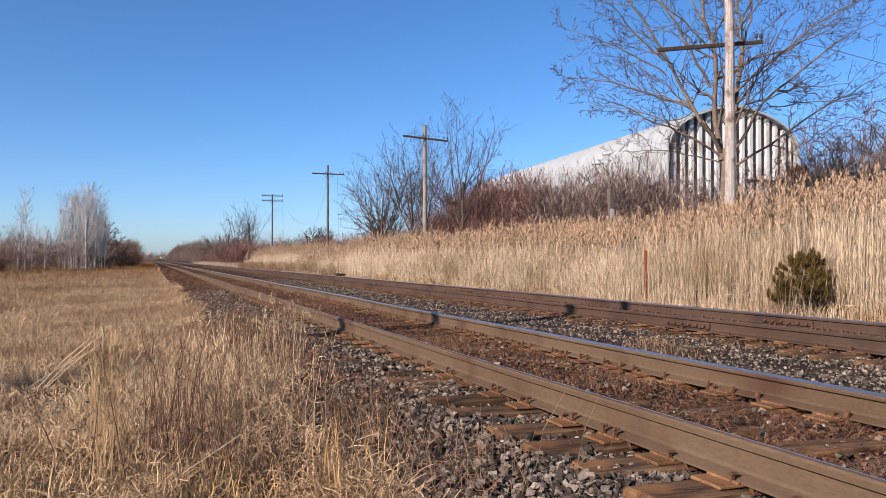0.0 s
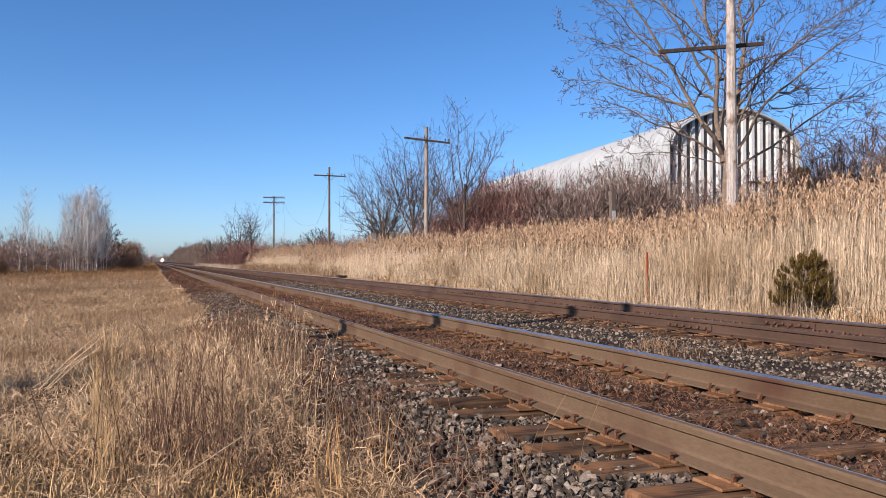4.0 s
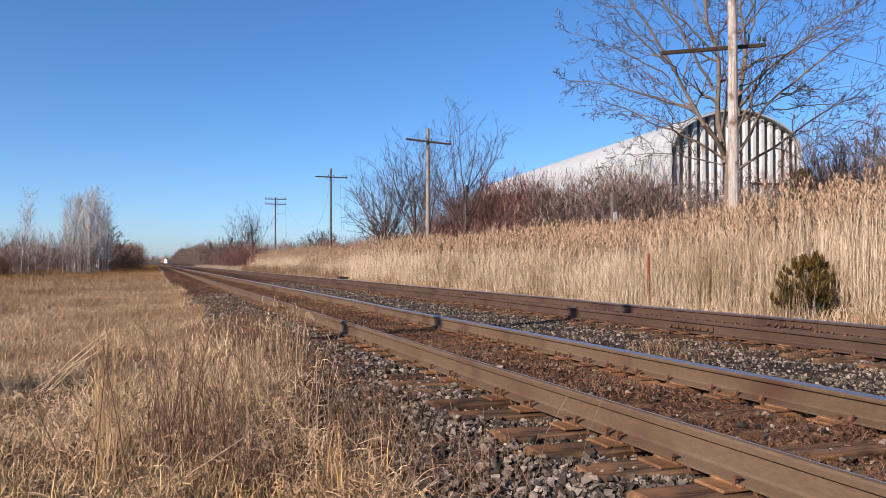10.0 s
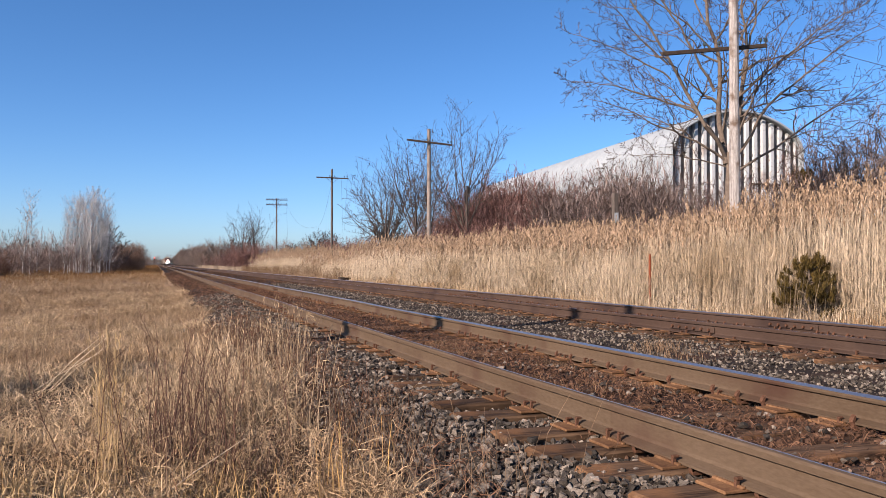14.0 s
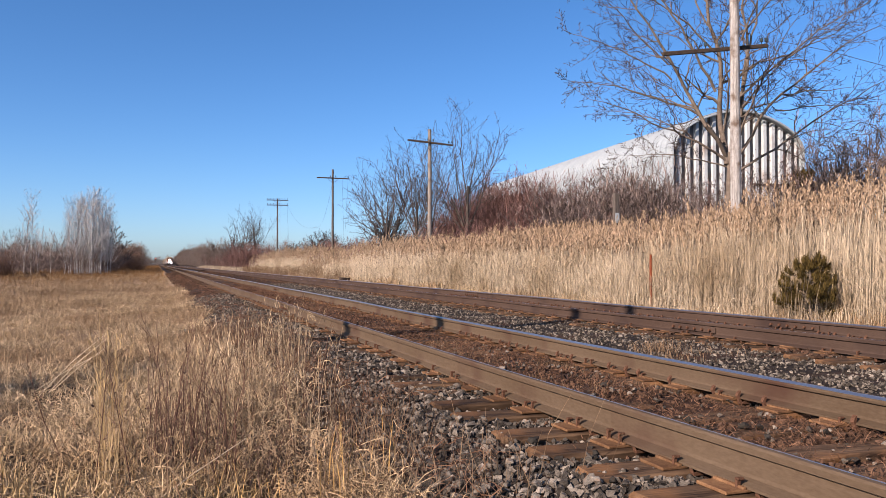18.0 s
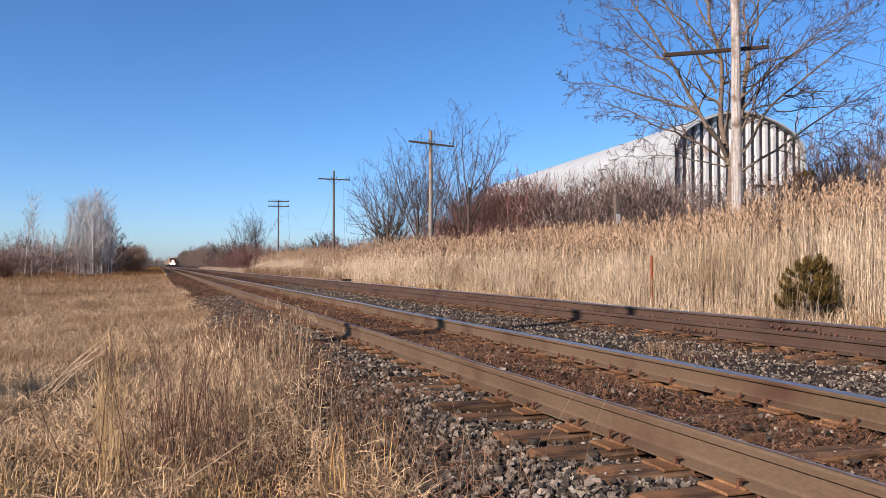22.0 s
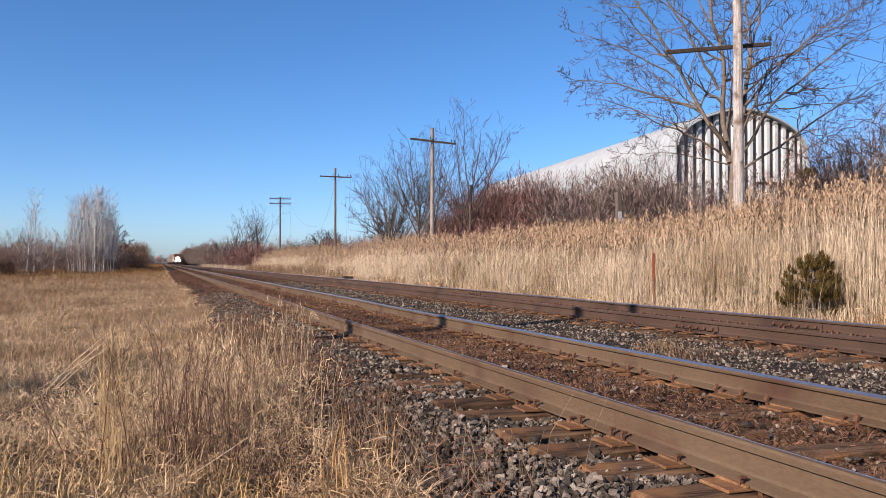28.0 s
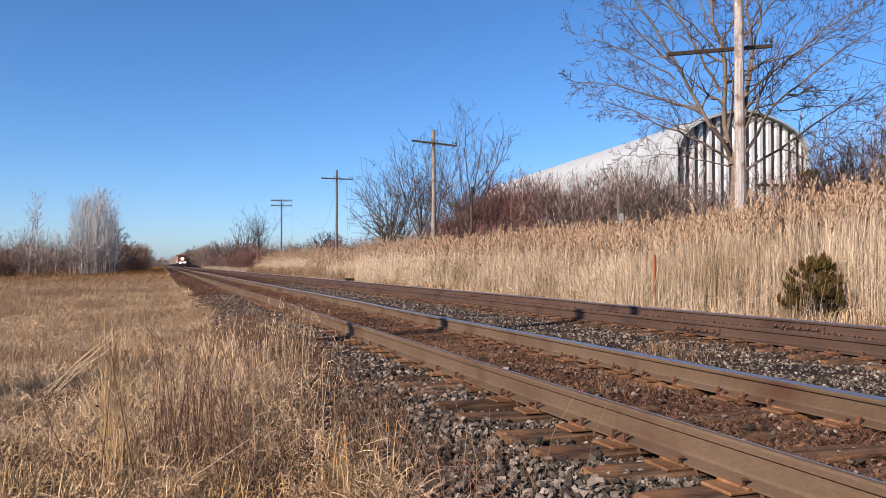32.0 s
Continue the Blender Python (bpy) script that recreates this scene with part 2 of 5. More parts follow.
def blades(base, height, width, lean, rng, bend=0.5):
    """Bent two-piece blades: arrays of points and quads."""
    n = len(base)
    a, b = rng.uniform(0, 2 * np.pi, n), rng.uniform(0, 2 * np.pi, n)
    side = np.stack([np.cos(a), np.sin(a), np.zeros(n)], 1) * (width / 2)[:, None]
    out = np.stack([np.cos(b), np.sin(b), np.zeros(n)], 1) * (lean * height)[:, None]
    up = np.zeros((n, 3))
    up[:, 2] = height
    mid = base + up * 0.55 + out * 0.35 * (1 - bend * 0.5)
    tip = base + up * (1 - 0.35 * lean[:, None]) + out
    v = np.stack([base - side, base + side, mid + side * 0.8, mid - side * 0.8, tip + side * 0.15, tip - side * 0.15], 1).reshape(-1, 3)
    k = np.arange(n)[:, None] * 6
    return v, np.concatenate([k + [0, 1, 2, 3], k + [3, 2, 4, 5]])


def merge(pieces):
    vs, fs, k = [], [], 0
    for v, f in pieces:
        vs.append(v)
        fs.append(f + k)
        k += len(v)
    return np.concatenate(vs), np.concatenate(fs)


# ---- the lie of the land ----
TRACKS = (3.10, 7.50)
GAUGE = 1.505                    # between the middles of the rail heads


def smooth(a, b, x):
    t = np.clip((x - a) / (b - a), 0, 1)
    return t * t * (3 - 2 * t)


def patches(x, y, size, seed):
    """Smooth random patches of about that size in metres, from 0 to 1."""
    g = np.random.default_rng(seed).random((96, 96))
    u, w = np.asarray(x) / size + 500, np.asarray(y) / size + 500
    i, j = np.floor(u).astype(int), np.floor(w).astype(int)
    a, b = u - i, w - j
    a, b = a * a * (3 - 2 * a), b * b * (3 - 2 * b)
    i, j, k, m = i % 96, j % 96, (i + 1) % 96, (j + 1) % 96
    return (g[i, j] * (1 - a) + g[k, j] * a) * (1 - b) + (g[i, m] * (1 - a) + g[k, m] * a) * b


def land(x, y):
    """Height of the ground."""
    x, y = np.asarray(x, float), np.asarray(y, float)
    z = np.full(np.broadcast(x, y).shape, -0.045)
    z = z + 0.012 - 0.012 * smooth(2.45, 2.2, x) * smooth(5.6, 4.7, y) + 0.022 * np.sin(x * 5.1 + y * 3.3) * np.sin(y * 1.9 - x * 2.2)
    z = z + 0.018 * np.exp(-((x - 1.90) / 0.24) ** 2) * (0.75 + 0.4 * np.sin(y * 2.7 + 1) * np.sin(y * 1.13)) * smooth(4.3, 5.6, y)
    for c in (3.10, 7.50):
        z = z + 0.035 * np.exp(-((x - c) / 0.5) ** 4) * (0.75 + 0.5 * np.sin(y * 0.8 + c))
    z = z - 0.34 * smooth(1.75, 0.2, x) - 0.10 * smooth(-1, -8, x)
    z = z - 0.06 * smooth(9.2, 10.2, x) + 0.25 * smooth(11.5, 16, x)
    rise = smooth(16, 31, x) * 2.9 * smooth(170, 90, y) * smooth(-60, -20, y)
    z = z + rise
    wob = 0.03 * np.sin(x * 1.7 + y * 0.9) + 0.025 * np.sin(x * 0.6 - y * 1.3 + 2) + 0.05 * np.sin(y * 0.21 + x * 0.11)
    return z + wob * (smooth(1.6, 0.5, x) + smooth(9.8, 11, x))


def build_ground():
    xs = np.concatenate([-np.geomspace(2500, 5, 40), np.arange(-4.8, 18, 0.18), np.arange(18, 60, 1.0), np.geomspace(60, 2500, 30)])
    ys = np.concatenate([-np.geomspace(1500, 4, 20), np.arange(-3.5, 30, 0.36), np.arange(30, 200, 2.5), np.geomspace(200, 4000, 40)])
    gx, gy = np.meshgrid(xs, ys)
    v = np.stack([gx, gy, land(gx, gy)], -1).reshape(-1, 3)
    nx, ny = len(xs), len(ys)
    i = (np.arange(ny - 1)[:, None] * nx + np.arange(nx - 1)[None]).ravel()
    f = np.stack([i, i + 1, i + nx + 1, i + nx], 1)
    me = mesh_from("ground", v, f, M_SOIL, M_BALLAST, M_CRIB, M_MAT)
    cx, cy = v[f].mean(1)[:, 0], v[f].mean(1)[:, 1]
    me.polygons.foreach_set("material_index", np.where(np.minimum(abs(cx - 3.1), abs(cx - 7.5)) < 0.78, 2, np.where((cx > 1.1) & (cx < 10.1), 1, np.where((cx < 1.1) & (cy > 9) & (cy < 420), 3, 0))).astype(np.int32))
    tagged(new("ground", me), "flat dry winter field crossed by a grey ballast bed", "ground", kind="structure")


build_ground()


# ---- the two tracks ----
def sag(y):
    """Small rises and dips of an old track."""
    return 0.004 * math.sin(y * 0.41 + 0.6) + 0.002 * math.sin(y * 0.93) - 0.006 * math.exp(-((y - 13.4) / 1.6) ** 2)


RAIL_BASE = 0.018
# one rail's outline from its left foot to its right; the worn side of the head faces the other rail, its facet tilted
# to fit the camera's view of the sky in it
FOOT = [(-0.070, 0), (-0.070, 0.012), (-0.014, 0.030), (-0.009, 0.045), (-0.011, 0.124), (-0.033, 0.134)]
HEAD = [(-0.036, 0.148), (-0.032, 0.1605), (-0.005, 0.1725), (0.006, 0.1725), (0.028, 0.1705), (0.036, 0.160)]
PROFILE = FOOT + HEAD + [(-px, pz) for px, pz in FOOT[::-1]]
MIRRORED = [(-px, pz) for px, pz in PROFILE[::-1]]


def rail(x, parent, rust, outline, worn):
    ys = np.concatenate([-np.geomspace(400, 12, 14), np.arange(-8, 60, 0.5), np.arange(60, 200, 4), np.geomspace(200, 1500, 30)])
    n = len(outline)
    v = np.array([(x + px, y, RAIL_BASE + pz + sag(y)) for y in ys for px, pz in outline])
    f, top = [], []
    for i in range(len(ys) - 1):
        for k in range(n):
            f.append((i * n + k, i * n + (k + 1) % n, (i + 1) * n + (k + 1) % n, (i + 1) * n + k))
            top.append(1 if k in worn else 0)
    me = mesh_from("rail", v, np.array(f)[:, ::-1], rust, M_STEEL)
    me.polygons.foreach_set("material_index", np.array(top, np.int32))
    return under(new("rail", me), parent, "rust-brown steel rail with a polished running surface")


def tie_mesh(seed):
    rng = random.Random(seed)
    bm = bmesh.new()
    box(bm, 0, 0, -0.09, 2.59, 0.225, 0.18, 0.012)
    bmesh.ops.subdivide_edges(bm, edges=[e for e in bm.edges if abs(e.verts[0].co.x - e.verts[1].co.x) > 1], cuts=5)
    for q in bm.verts:
        q.co += Vector((rng.uniform(-.012, .012), rng.uniform(-.007, .007), rng.uniform(-.007, .004)))
    me = bpy.data.meshes.new("tie")
    bm.to_mesh(me)
    bm.free()
    me.materials.append(M_TIE)
    return me


def small_mesh(name, bm, material):
    me = bpy.data.meshes.new(name)
    bm.to_mesh(me)
    bm.free()
    me.materials.append(material)
    return me


def plate_mesh():
    bm = bmesh.new()
    box(bm, 0, 0, 0.009, 0.36, 0.19, 0.016, 0.004)
    box(bm, -0.084, 0, 0.020, 0.022, 0.19, 0.014, 0.004)
    box(bm, 0.084, 0, 0.020, 0.022, 0.19, 0.014, 0.004)
    return small_mesh("tie_plate", bm, M_PLATE)


def spike_mesh():
    bm = bmesh.new()
    box(bm, 0, 0, 0.018, 0.016, 0.016, 0.05)
    box(bm, 0.009, 0, 0.045, 0.034, 0.024, 0.012, 0.003)
    return small_mesh("spike", bm, M_SPIKE)


def anchor_mesh():
    """A spring clip that grips the foot of the rail."""
    bm = bmesh.new()
    pts = [(-0.080, 0.0), (-0.092, 0.020), (-0.084, 0.042), (-0.064, 0.058), (-0.066, 0.030), (-0.072, 0.014), (-0.05, -0.02), (0.05, -0.02), (0.06, 0.0), (0.05, -0.035), (-0.07, -0.035)]
    a = [bm.verts.new((x, -0.013, z)) for x, z in pts]
    b = [bm.verts.new((x, 0.013, z)) for x, z in pts]
    bm.faces.new(a)
    bm.faces.new(b[::-1])
    for k in range(len(pts)):
        bm.faces.new((a[k], b[k], b[(k + 1) % len(pts)], a[(k + 1) % len(pts)]))
    bmesh.ops.recalc_face_normals(bm, faces=bm.faces)
    return small_mesh("rail_anchor", bm, M_SPIKE)


TIE_MESHES = [tie_mesh(s) for s in range(6)]
PLATE, SPIKE, ANCHOR = plate_mesh(), spike_mesh(), anchor_mesh()
TIE_STEP = 0.47


def track(x, near, rust, label, seed):
    rng = random.Random(seed)
    root = tagged(new("railway_track"), label, "railway track", kind="structure")
    for s in (-1, 1):
        rail(x + s * GAUGE / 2, root, rust, MIRRORED if s < 0 else PROFILE, (8, 9) if s < 0 else (7, 8))
    y = -90.0
    far = []
    while y < 420:
        j = Matrix.Translation((x + rng.uniform(-.05, .05), y + rng.uniform(-.03, .03), sag(y) + rng.uniform(-.006, .004))) @ Matrix.Rotation(radians(rng.uniform(-1.6, 1.6)), 4, "Z")
        if -5 < y < near:
            tie = under(new("tie", rng.choice(TIE_MESHES)), root)
            tie.matrix_basis = j
            if -2 < y < 34:
                for s in (-1, 1):
                    px = s * GAUGE / 2 + x - j.translation.x
                    p = under(new("tie_plate", PLATE), tie)
                    p.matrix_basis = pose(px, 0, 0)
                    if y < 22:
                        for e, oy in ((-1, 0.05), (1, -0.05), (-1, -0.055), (1, 0.06)):
                            if rng.random() < 0.55:
                                q = under(new("spike", SPIKE), tie)
                                q.matrix_basis = pose(px + e * 0.088, oy, rng.choice((0, 0, 0.006, 0.022)), 0, rng.uniform(-4, 4), 180 if e > 0 else 0)
                        for oy in (-0.135, 0.135):
                            if rng.random() < 0.62:
                                q = under(new("rail_anchor", ANCHOR), tie)
                                q.matrix_basis = pose(px, oy, RAIL_BASE, 0, 0, rng.uniform(-3, 3) + (0 if s > 0 else 180))
        else:
            far.append(j)
        y += TIE_STEP + rng.uniform(-.05, .05)
    corners = np.array([(sx * 1.295, sy * .112, sz) for sz in (-.15, 0) for sy in (-1, 1) for sx in (-1, 1)])
    faces = np.array([(4, 5, 7, 6), (0, 1, 5, 4), (2, 6, 7, 3), (0, 4, 6, 2), (1, 3, 7, 5)])
    pieces = [(np.array([j @ Vector(c) for c in corners]), faces) for j in far]
    tagged(under(new("far_ties", mesh_from("far_ties", *merge(pieces), M_TIE)), root), kind="stuff")
    return root


near_track = track(TRACKS[0], 60, M_RUST, "straight railway track, rusty rails on weathered wooden ties", 3)
far_track = track(TRACKS[1], 60, M_RUST_FAR, "second parallel railway track, dark rails nearly buried in ballast", 4)


def joint(track_root, x, y, side, rust):
    """Two bolted bars that splice a rail joint."""
    bm = bmesh.new()
    for s in (-1, 1):
        box(bm, x + s * 0.024, y, RAIL_BASE + 0.078 + sag(y), 0.026, 0.92, 0.075, 0.006)
    bar = part("joint_bar", bm, rust, track_root, "bolted steel joint bar")
    for k in range(6):
        bm = bmesh.new()
        rod(bm, (x + side * 0.036, y - 0.38 + k * 0.152, RAIL_BASE + 0.078 + sag(y)), (x + side * 0.066, y - 0.38 + k * 0.152, RAIL_BASE + 0.078 + sag(y)), 0.019, 0.019, 6)
        part("bolt", bm, M_SPIKE, bar)


joint(near_track, TRACKS[0] - GAUGE / 2, 15.4, -1, M_RUST)
joint(near_track, TRACKS[0] + GAUGE / 2, 27.2, -1, M_RUST)
joint(far_track, TRACKS[1] - GAUGE / 2, 8.8, -1, M_RUST_FAR)
joint(far_track, TRACKS[1] + GAUGE / 2, 8.6, -1, M_RUST_FAR)
joint(far_track, TRACKS[1] + GAUGE / 2, 20.4, -1, M_RUST_FAR)


# ---- ballast stones, joined ----
def stone_field(name, label, count, xr, yr, material, seed, lift=0.0, size=(0.018, 0.048), near=1.6):
    rng = np.random.default_rng(seed)
    x = rng.uniform(*xr, count)
    y = yr[0] + (yr[1] - yr[0]) * rng.random(count) ** near
    r = rng.uniform(*size, count) * (0.75 + 0.5 * rng.random(count) ** 2) * 0.5 * (1 + 0.012 * y)
    iv = np.array([(sx, sy, sz) for sz in (-.7, .7) for sy in (-.7, .7) for sx in (-.7, .7)])
    jf = np.array([(0, 2, 3, 1), (4, 5, 7, 6), (0, 1, 5, 4), (2, 6, 7, 3), (0, 4, 6, 2), (1, 3, 7, 5)])
    ax = rng.normal(size=(count, 3, 3))
    u = ax[:, 0] / np.linalg.norm(ax[:, 0], axis=1, keepdims=True)
    w = np.cross(u, ax[:, 1])
    w /= np.linalg.norm(w, axis=1, keepdims=True)
    t = np.cross(u, w)
    rad = r[:, None] * rng.uniform(0.62, 1.25, (count, 3))
    loc = iv[None] * rng.uniform(0.4, 1.4, (count, len(iv), 3))
    v = loc[..., 0:1] * (u * rad[:, :1])[:, None] + loc[..., 1:2] * (w * rad[:, 1:2])[:, None] + loc[..., 2:3] * (t * rad[:, 2:])[:, None]
    c = np.stack([x, y, land(x, y) + lift + r * rng.uniform(-0.2, 0.7, count)], 1)
    v = v + c[:, None]
    f = (np.arange(count)[:, None, None] * len(iv) + jf[None]).reshape(-1, 4)
    return tagged(new(name, mesh_from(name, v.reshape(-1, 3), f, material)), label, "gravel", kind="stuff")


stone_field("shoulder_ballast", "loose angular grey ballast stones beside the track", 34000, (0.9, 2.38), (2.4, 26), M_STONE, 11, 0.0, (0.016, 0.046))
stone_field("middle_ballast", "loose grey ballast stones between the two tracks", 26000, (3.95, 6.72), (4.0, 40), M_STONE, 12, 0.0, (0.015, 0.040))
stone_field("crib_ballast", "rust-stained stones between the ties", 12000, (2.2, 4.1), (2.4, 30), M_STONE_RUST, 13, 0.0, (0.015, 0.042))
stone_field("far_crib_ballast", "rust-stained stones between the far ties", 5000, (6.3, 9.6), (6, 40), M_STONE_RUST, 14, 0.015, (0.02, 0.05))
stone_field("far_shoulder_ballast", "grey ballast stones far along the track edge", 9000, (0.9, 2.4), (18, 95), M_STONE_RUST, 16)
stone_field("far_middle_ballast", "grey ballast stones far between the tracks", 4000, (3.95, 6.72), (38, 110), M_STONE_RUST, 17)
stone_field("scattered_ballast", "ballast stones scattered in the grass edge", 2500, (-0.2, 1.0), (2.4, 22), M_STONE, 15)

stone_field("back_shoulder_ballast", "loose grey ballast stones at the foot of the track", 8000, (0.6, 2.4), (-9, 2.5), M_STONE, 21, near=1)
stone_field("back_crib_ballast", "rust-stained stones filling the track bed", 3500, (2.2, 4.1), (-9, 2.5), M_STONE_RUST, 22, near=1)
stone_field("back_middle_ballast", "grey ballast stones between the parallel tracks", 4000, (3.9, 6.75), (-9, 4.1), M_STONE, 23, near=1)
stone_field("back_far_crib_ballast", "rust-stained stones along the second track", 3500, (6.3, 9.8), (-9, 6.1), M_STONE_RUST, 24, 0.015, near=1)
stone_field("crib_pale_ballast", "paler grey stones scattered between the ties", 700, (2.3, 3.95), (2.4, 26), M_STONE, 25, 0.012, (0.014, 0.032))


def stone_mesh(seed):
    """One angular stone: a rough hull with broken corners."""
    rng = random.Random(seed)
    bm = bmesh.new()
    for k in range(11):
        a, c = rng.uniform(0, 6.2832), rng.uniform(-1, 1)
        r = rng.uniform(0.8, 1.1)
        bm.verts.new((math.cos(a) * math.sqrt(1 - c * c) * r, math.sin(a) * math.sqrt(1 - c * c) * r * 0.8, c * 0.62 * r))
    bmesh.ops.delete(bm, geom=bmesh.ops.convex_hull(bm, input=bm.verts)["geom_interior"], context="VERTS")
    return small_mesh("stone", bm, M_STONE_PIECE)


def loose_stones(count, seed):
    rng = random.Random(seed)
    kinds_of = [stone_mesh(900 + k) for k in range(10)]
    root = tagged(new("loose_ballast"), "loose grey and rust-stained ballast stones lying beside the rails", "gravel", kind="structure")
    for k in range(count):
        x, y = rng.choice((rng.uniform(1.15, 2.25), rng.uniform(1.3, 2.2), rng.uniform(2.5, 3.7))), 2.9 + 5.5 * rng.random() ** 1.5
        r = rng.uniform(0.018, 0.040) * (1.25 if rng.random() < 0.12 else 1)
        q = under(new("stone", rng.choice(kinds_of)), root)
        q.matrix_basis = pose(x, y, float(land(x, y)) + 0.02 + r * 0.3, rng.uniform(-25, 25), rng.uniform(-25, 25), rng.uniform(0, 360)) @ Matrix.Diagonal((r, r, r, 1))


loose_stones(300, 71)


# ---- telegraph line ----
POLE_X = 16.0


def insulator(x, y, z, arm):
    bm = bmesh.new()
    rod(bm, (x, y, z), (x, y, z + 0.10), 0.016, 0.016, 6)
    rod(bm, (x, y, z + 0.08), (x, y, z + 0.19), 0.055, 0.035, 8)
    return part("insulator", bm, M_GLASS, arm, "dark glass insulator")


def telegraph_pole(y, top, radius, arms, pins, tilt=0.0, lean=0.0, label="", x=POLE_X, wood=M_POLE, shift=0.0, side=-1):
    """A pole with cross-arms at the given drops below its top."""
    foot = float(land(x, y)) - 0.3
    root = tagged(new("telegraph_pole"), label, "utility pole", "telegraph poles along the railway")
    root.matrix_basis = pose(x, y, foot, 0, lean, 0)
    h = top - foot
    bm = bmesh.new()
    n = 12
    rod(bm, (0, 0, 0), (0, 0, h), radius, radius * 0.72, n)
    bmesh.ops.subdivide_edges(bm, edges=[e for e in bm.edges if abs(e.verts[0].co.z - e.verts[1].co.z) > 1], cuts=9)
    for q in bm.verts:
        q.co += Vector((noise.noise(q.co * 1.3 + Vector((y, 0, 0))), noise.noise(q.co * 1.3 + Vector((0, y, 5))), 0)) * radius * 0.12
    part("pole", bm, wood, root, "weathered grey wooden pole")
    for drop, wide in arms:
        bm = bmesh.new()
        box(bm, shift, side * (radius + 0.03), h - drop, wide, 0.09, 0.115, 0.01, Matrix.Translation((0, 0, h - drop)) @ Matrix.Rotation(radians(tilt), 4, "Y") @ Matrix.Translation((0, 0, drop - h)))
        arm = part("crossarm", bm, M_ARM, root, "dark wooden cross-arm")
        for s in (-1, 1):
            bm = bmesh.new()
            rod(bm, (s * 0.62, side * (radius + 0.08), h - drop - math.tan(radians(tilt)) * s * 0.62), (0, side * (radius + 0.02), h - drop - 0.5), 0.016, 0.016, 5)
            part("brace", bm, M_ARM, arm)
        for px in pins:
            insulator(px * wide + shift, side * (radius + 0.03), h - drop + 0.055 - math.tan(radians(tilt)) * (px * wide + shift), arm)
    return root


pole_a = telegraph_pole(18.9, 9.75, 0.175, [(2.40, 3.8)], (-0.10, 0.035, 0.44, 0.485), -9.0, 0.0, "tall weathered grey pole with a tilted cross-arm beside a tree", shift=-0.5, side=1)
pole_b = telegraph_pole(46.6, 9.35, 0.15, [(0.85, 3.0)], (-0.06, 0.06, 0.40, 0.47), 3.5, 0.0, "weathered wooden pole with one dark cross-arm among bare trees", wood=M_POLE_GREY)
pole_c = telegraph_pole(75.5, 10.1, 0.13, [(0.85, 3.1)], (-0.08, 0.08, 0.38, 0.47), 0.4, 0.0, "dark wooden pole with one cross-arm and hanging wires", wood=M_POST)
pole_d = telegraph_pole(112.7, 10.2, 0.125, [(0.25, 3.0), (0.95, 3.0)], (-0.46, -0.34, -0.2, -0.08, 0.08, 0.2, 0.34, 0.46), -0.6, 0.0, "wooden pole with two cross-arms full of insulators", wood=M_POST)
pole_e = telegraph_pole(236, 5.3, 0.17, [], (), 0, 0.0, "distant short pale wooden pole before bare woods")
# pole added out of view in place of the unknown caster of the rail shadow
shadow_pole = telegraph_pole(4.6, 10.8, 0.19, [], (), 0, 0.0, "stout pole added out of view to throw a shadow over the rails", x=-10.6)


def wire(pts, r=0.008, label="thin slack wire hanging from the poles"):
    cu = bpy.data.curves.new("wire", "CURVE")
    cu.dimensions, cu.bevel_depth, cu.bevel_resolution = "3D", r, 1
    sp = cu.splines.new("POLY")
    sp.points.add(len(pts) - 1)
    for q, c in zip(sp.points, pts):
        q.co = (*c, 1)
    cu.materials.append(M_WIRE)
    return tagged(new("wire", cu), label, "wire", "old telegraph wires")


def slack(a, b, drop, n=14):
    a, b = Vector(a), Vector(b)
    return [a.lerp(b, k / n) - Vector((0, 0, drop * 4 * (k / n) * (1 - k / n))) for k in range(n + 1)]


wire([(17.5, 18.8, 7.65), (17.55, 17.0, 6.9), (17.6, 15.2, 6.05), (17.7, 12.0, 4.4), (17.8, 9.0, 2.3)])
wire(slack((17.5, 75.4, 9.3), (17.2, 75.3, 4.2), -0.25), 0.007)
wire(slack((16.9, 75.4, 9.3), (17.0, 74.9, 2.0), -0.15), 0.007)
wire(slack((17.3, 112.6, 9.4), (16.4, 86.0, 5.0), 1.2), 0.007)
wire(slack((16.4, 86.0, 5.0), (15.9, 75.4, 8.6), 1.2), 0.007)
wire(slack((17.3, 112.6, 9.4), (17.6, 112.6, 3.5), -0.1), 0.007)


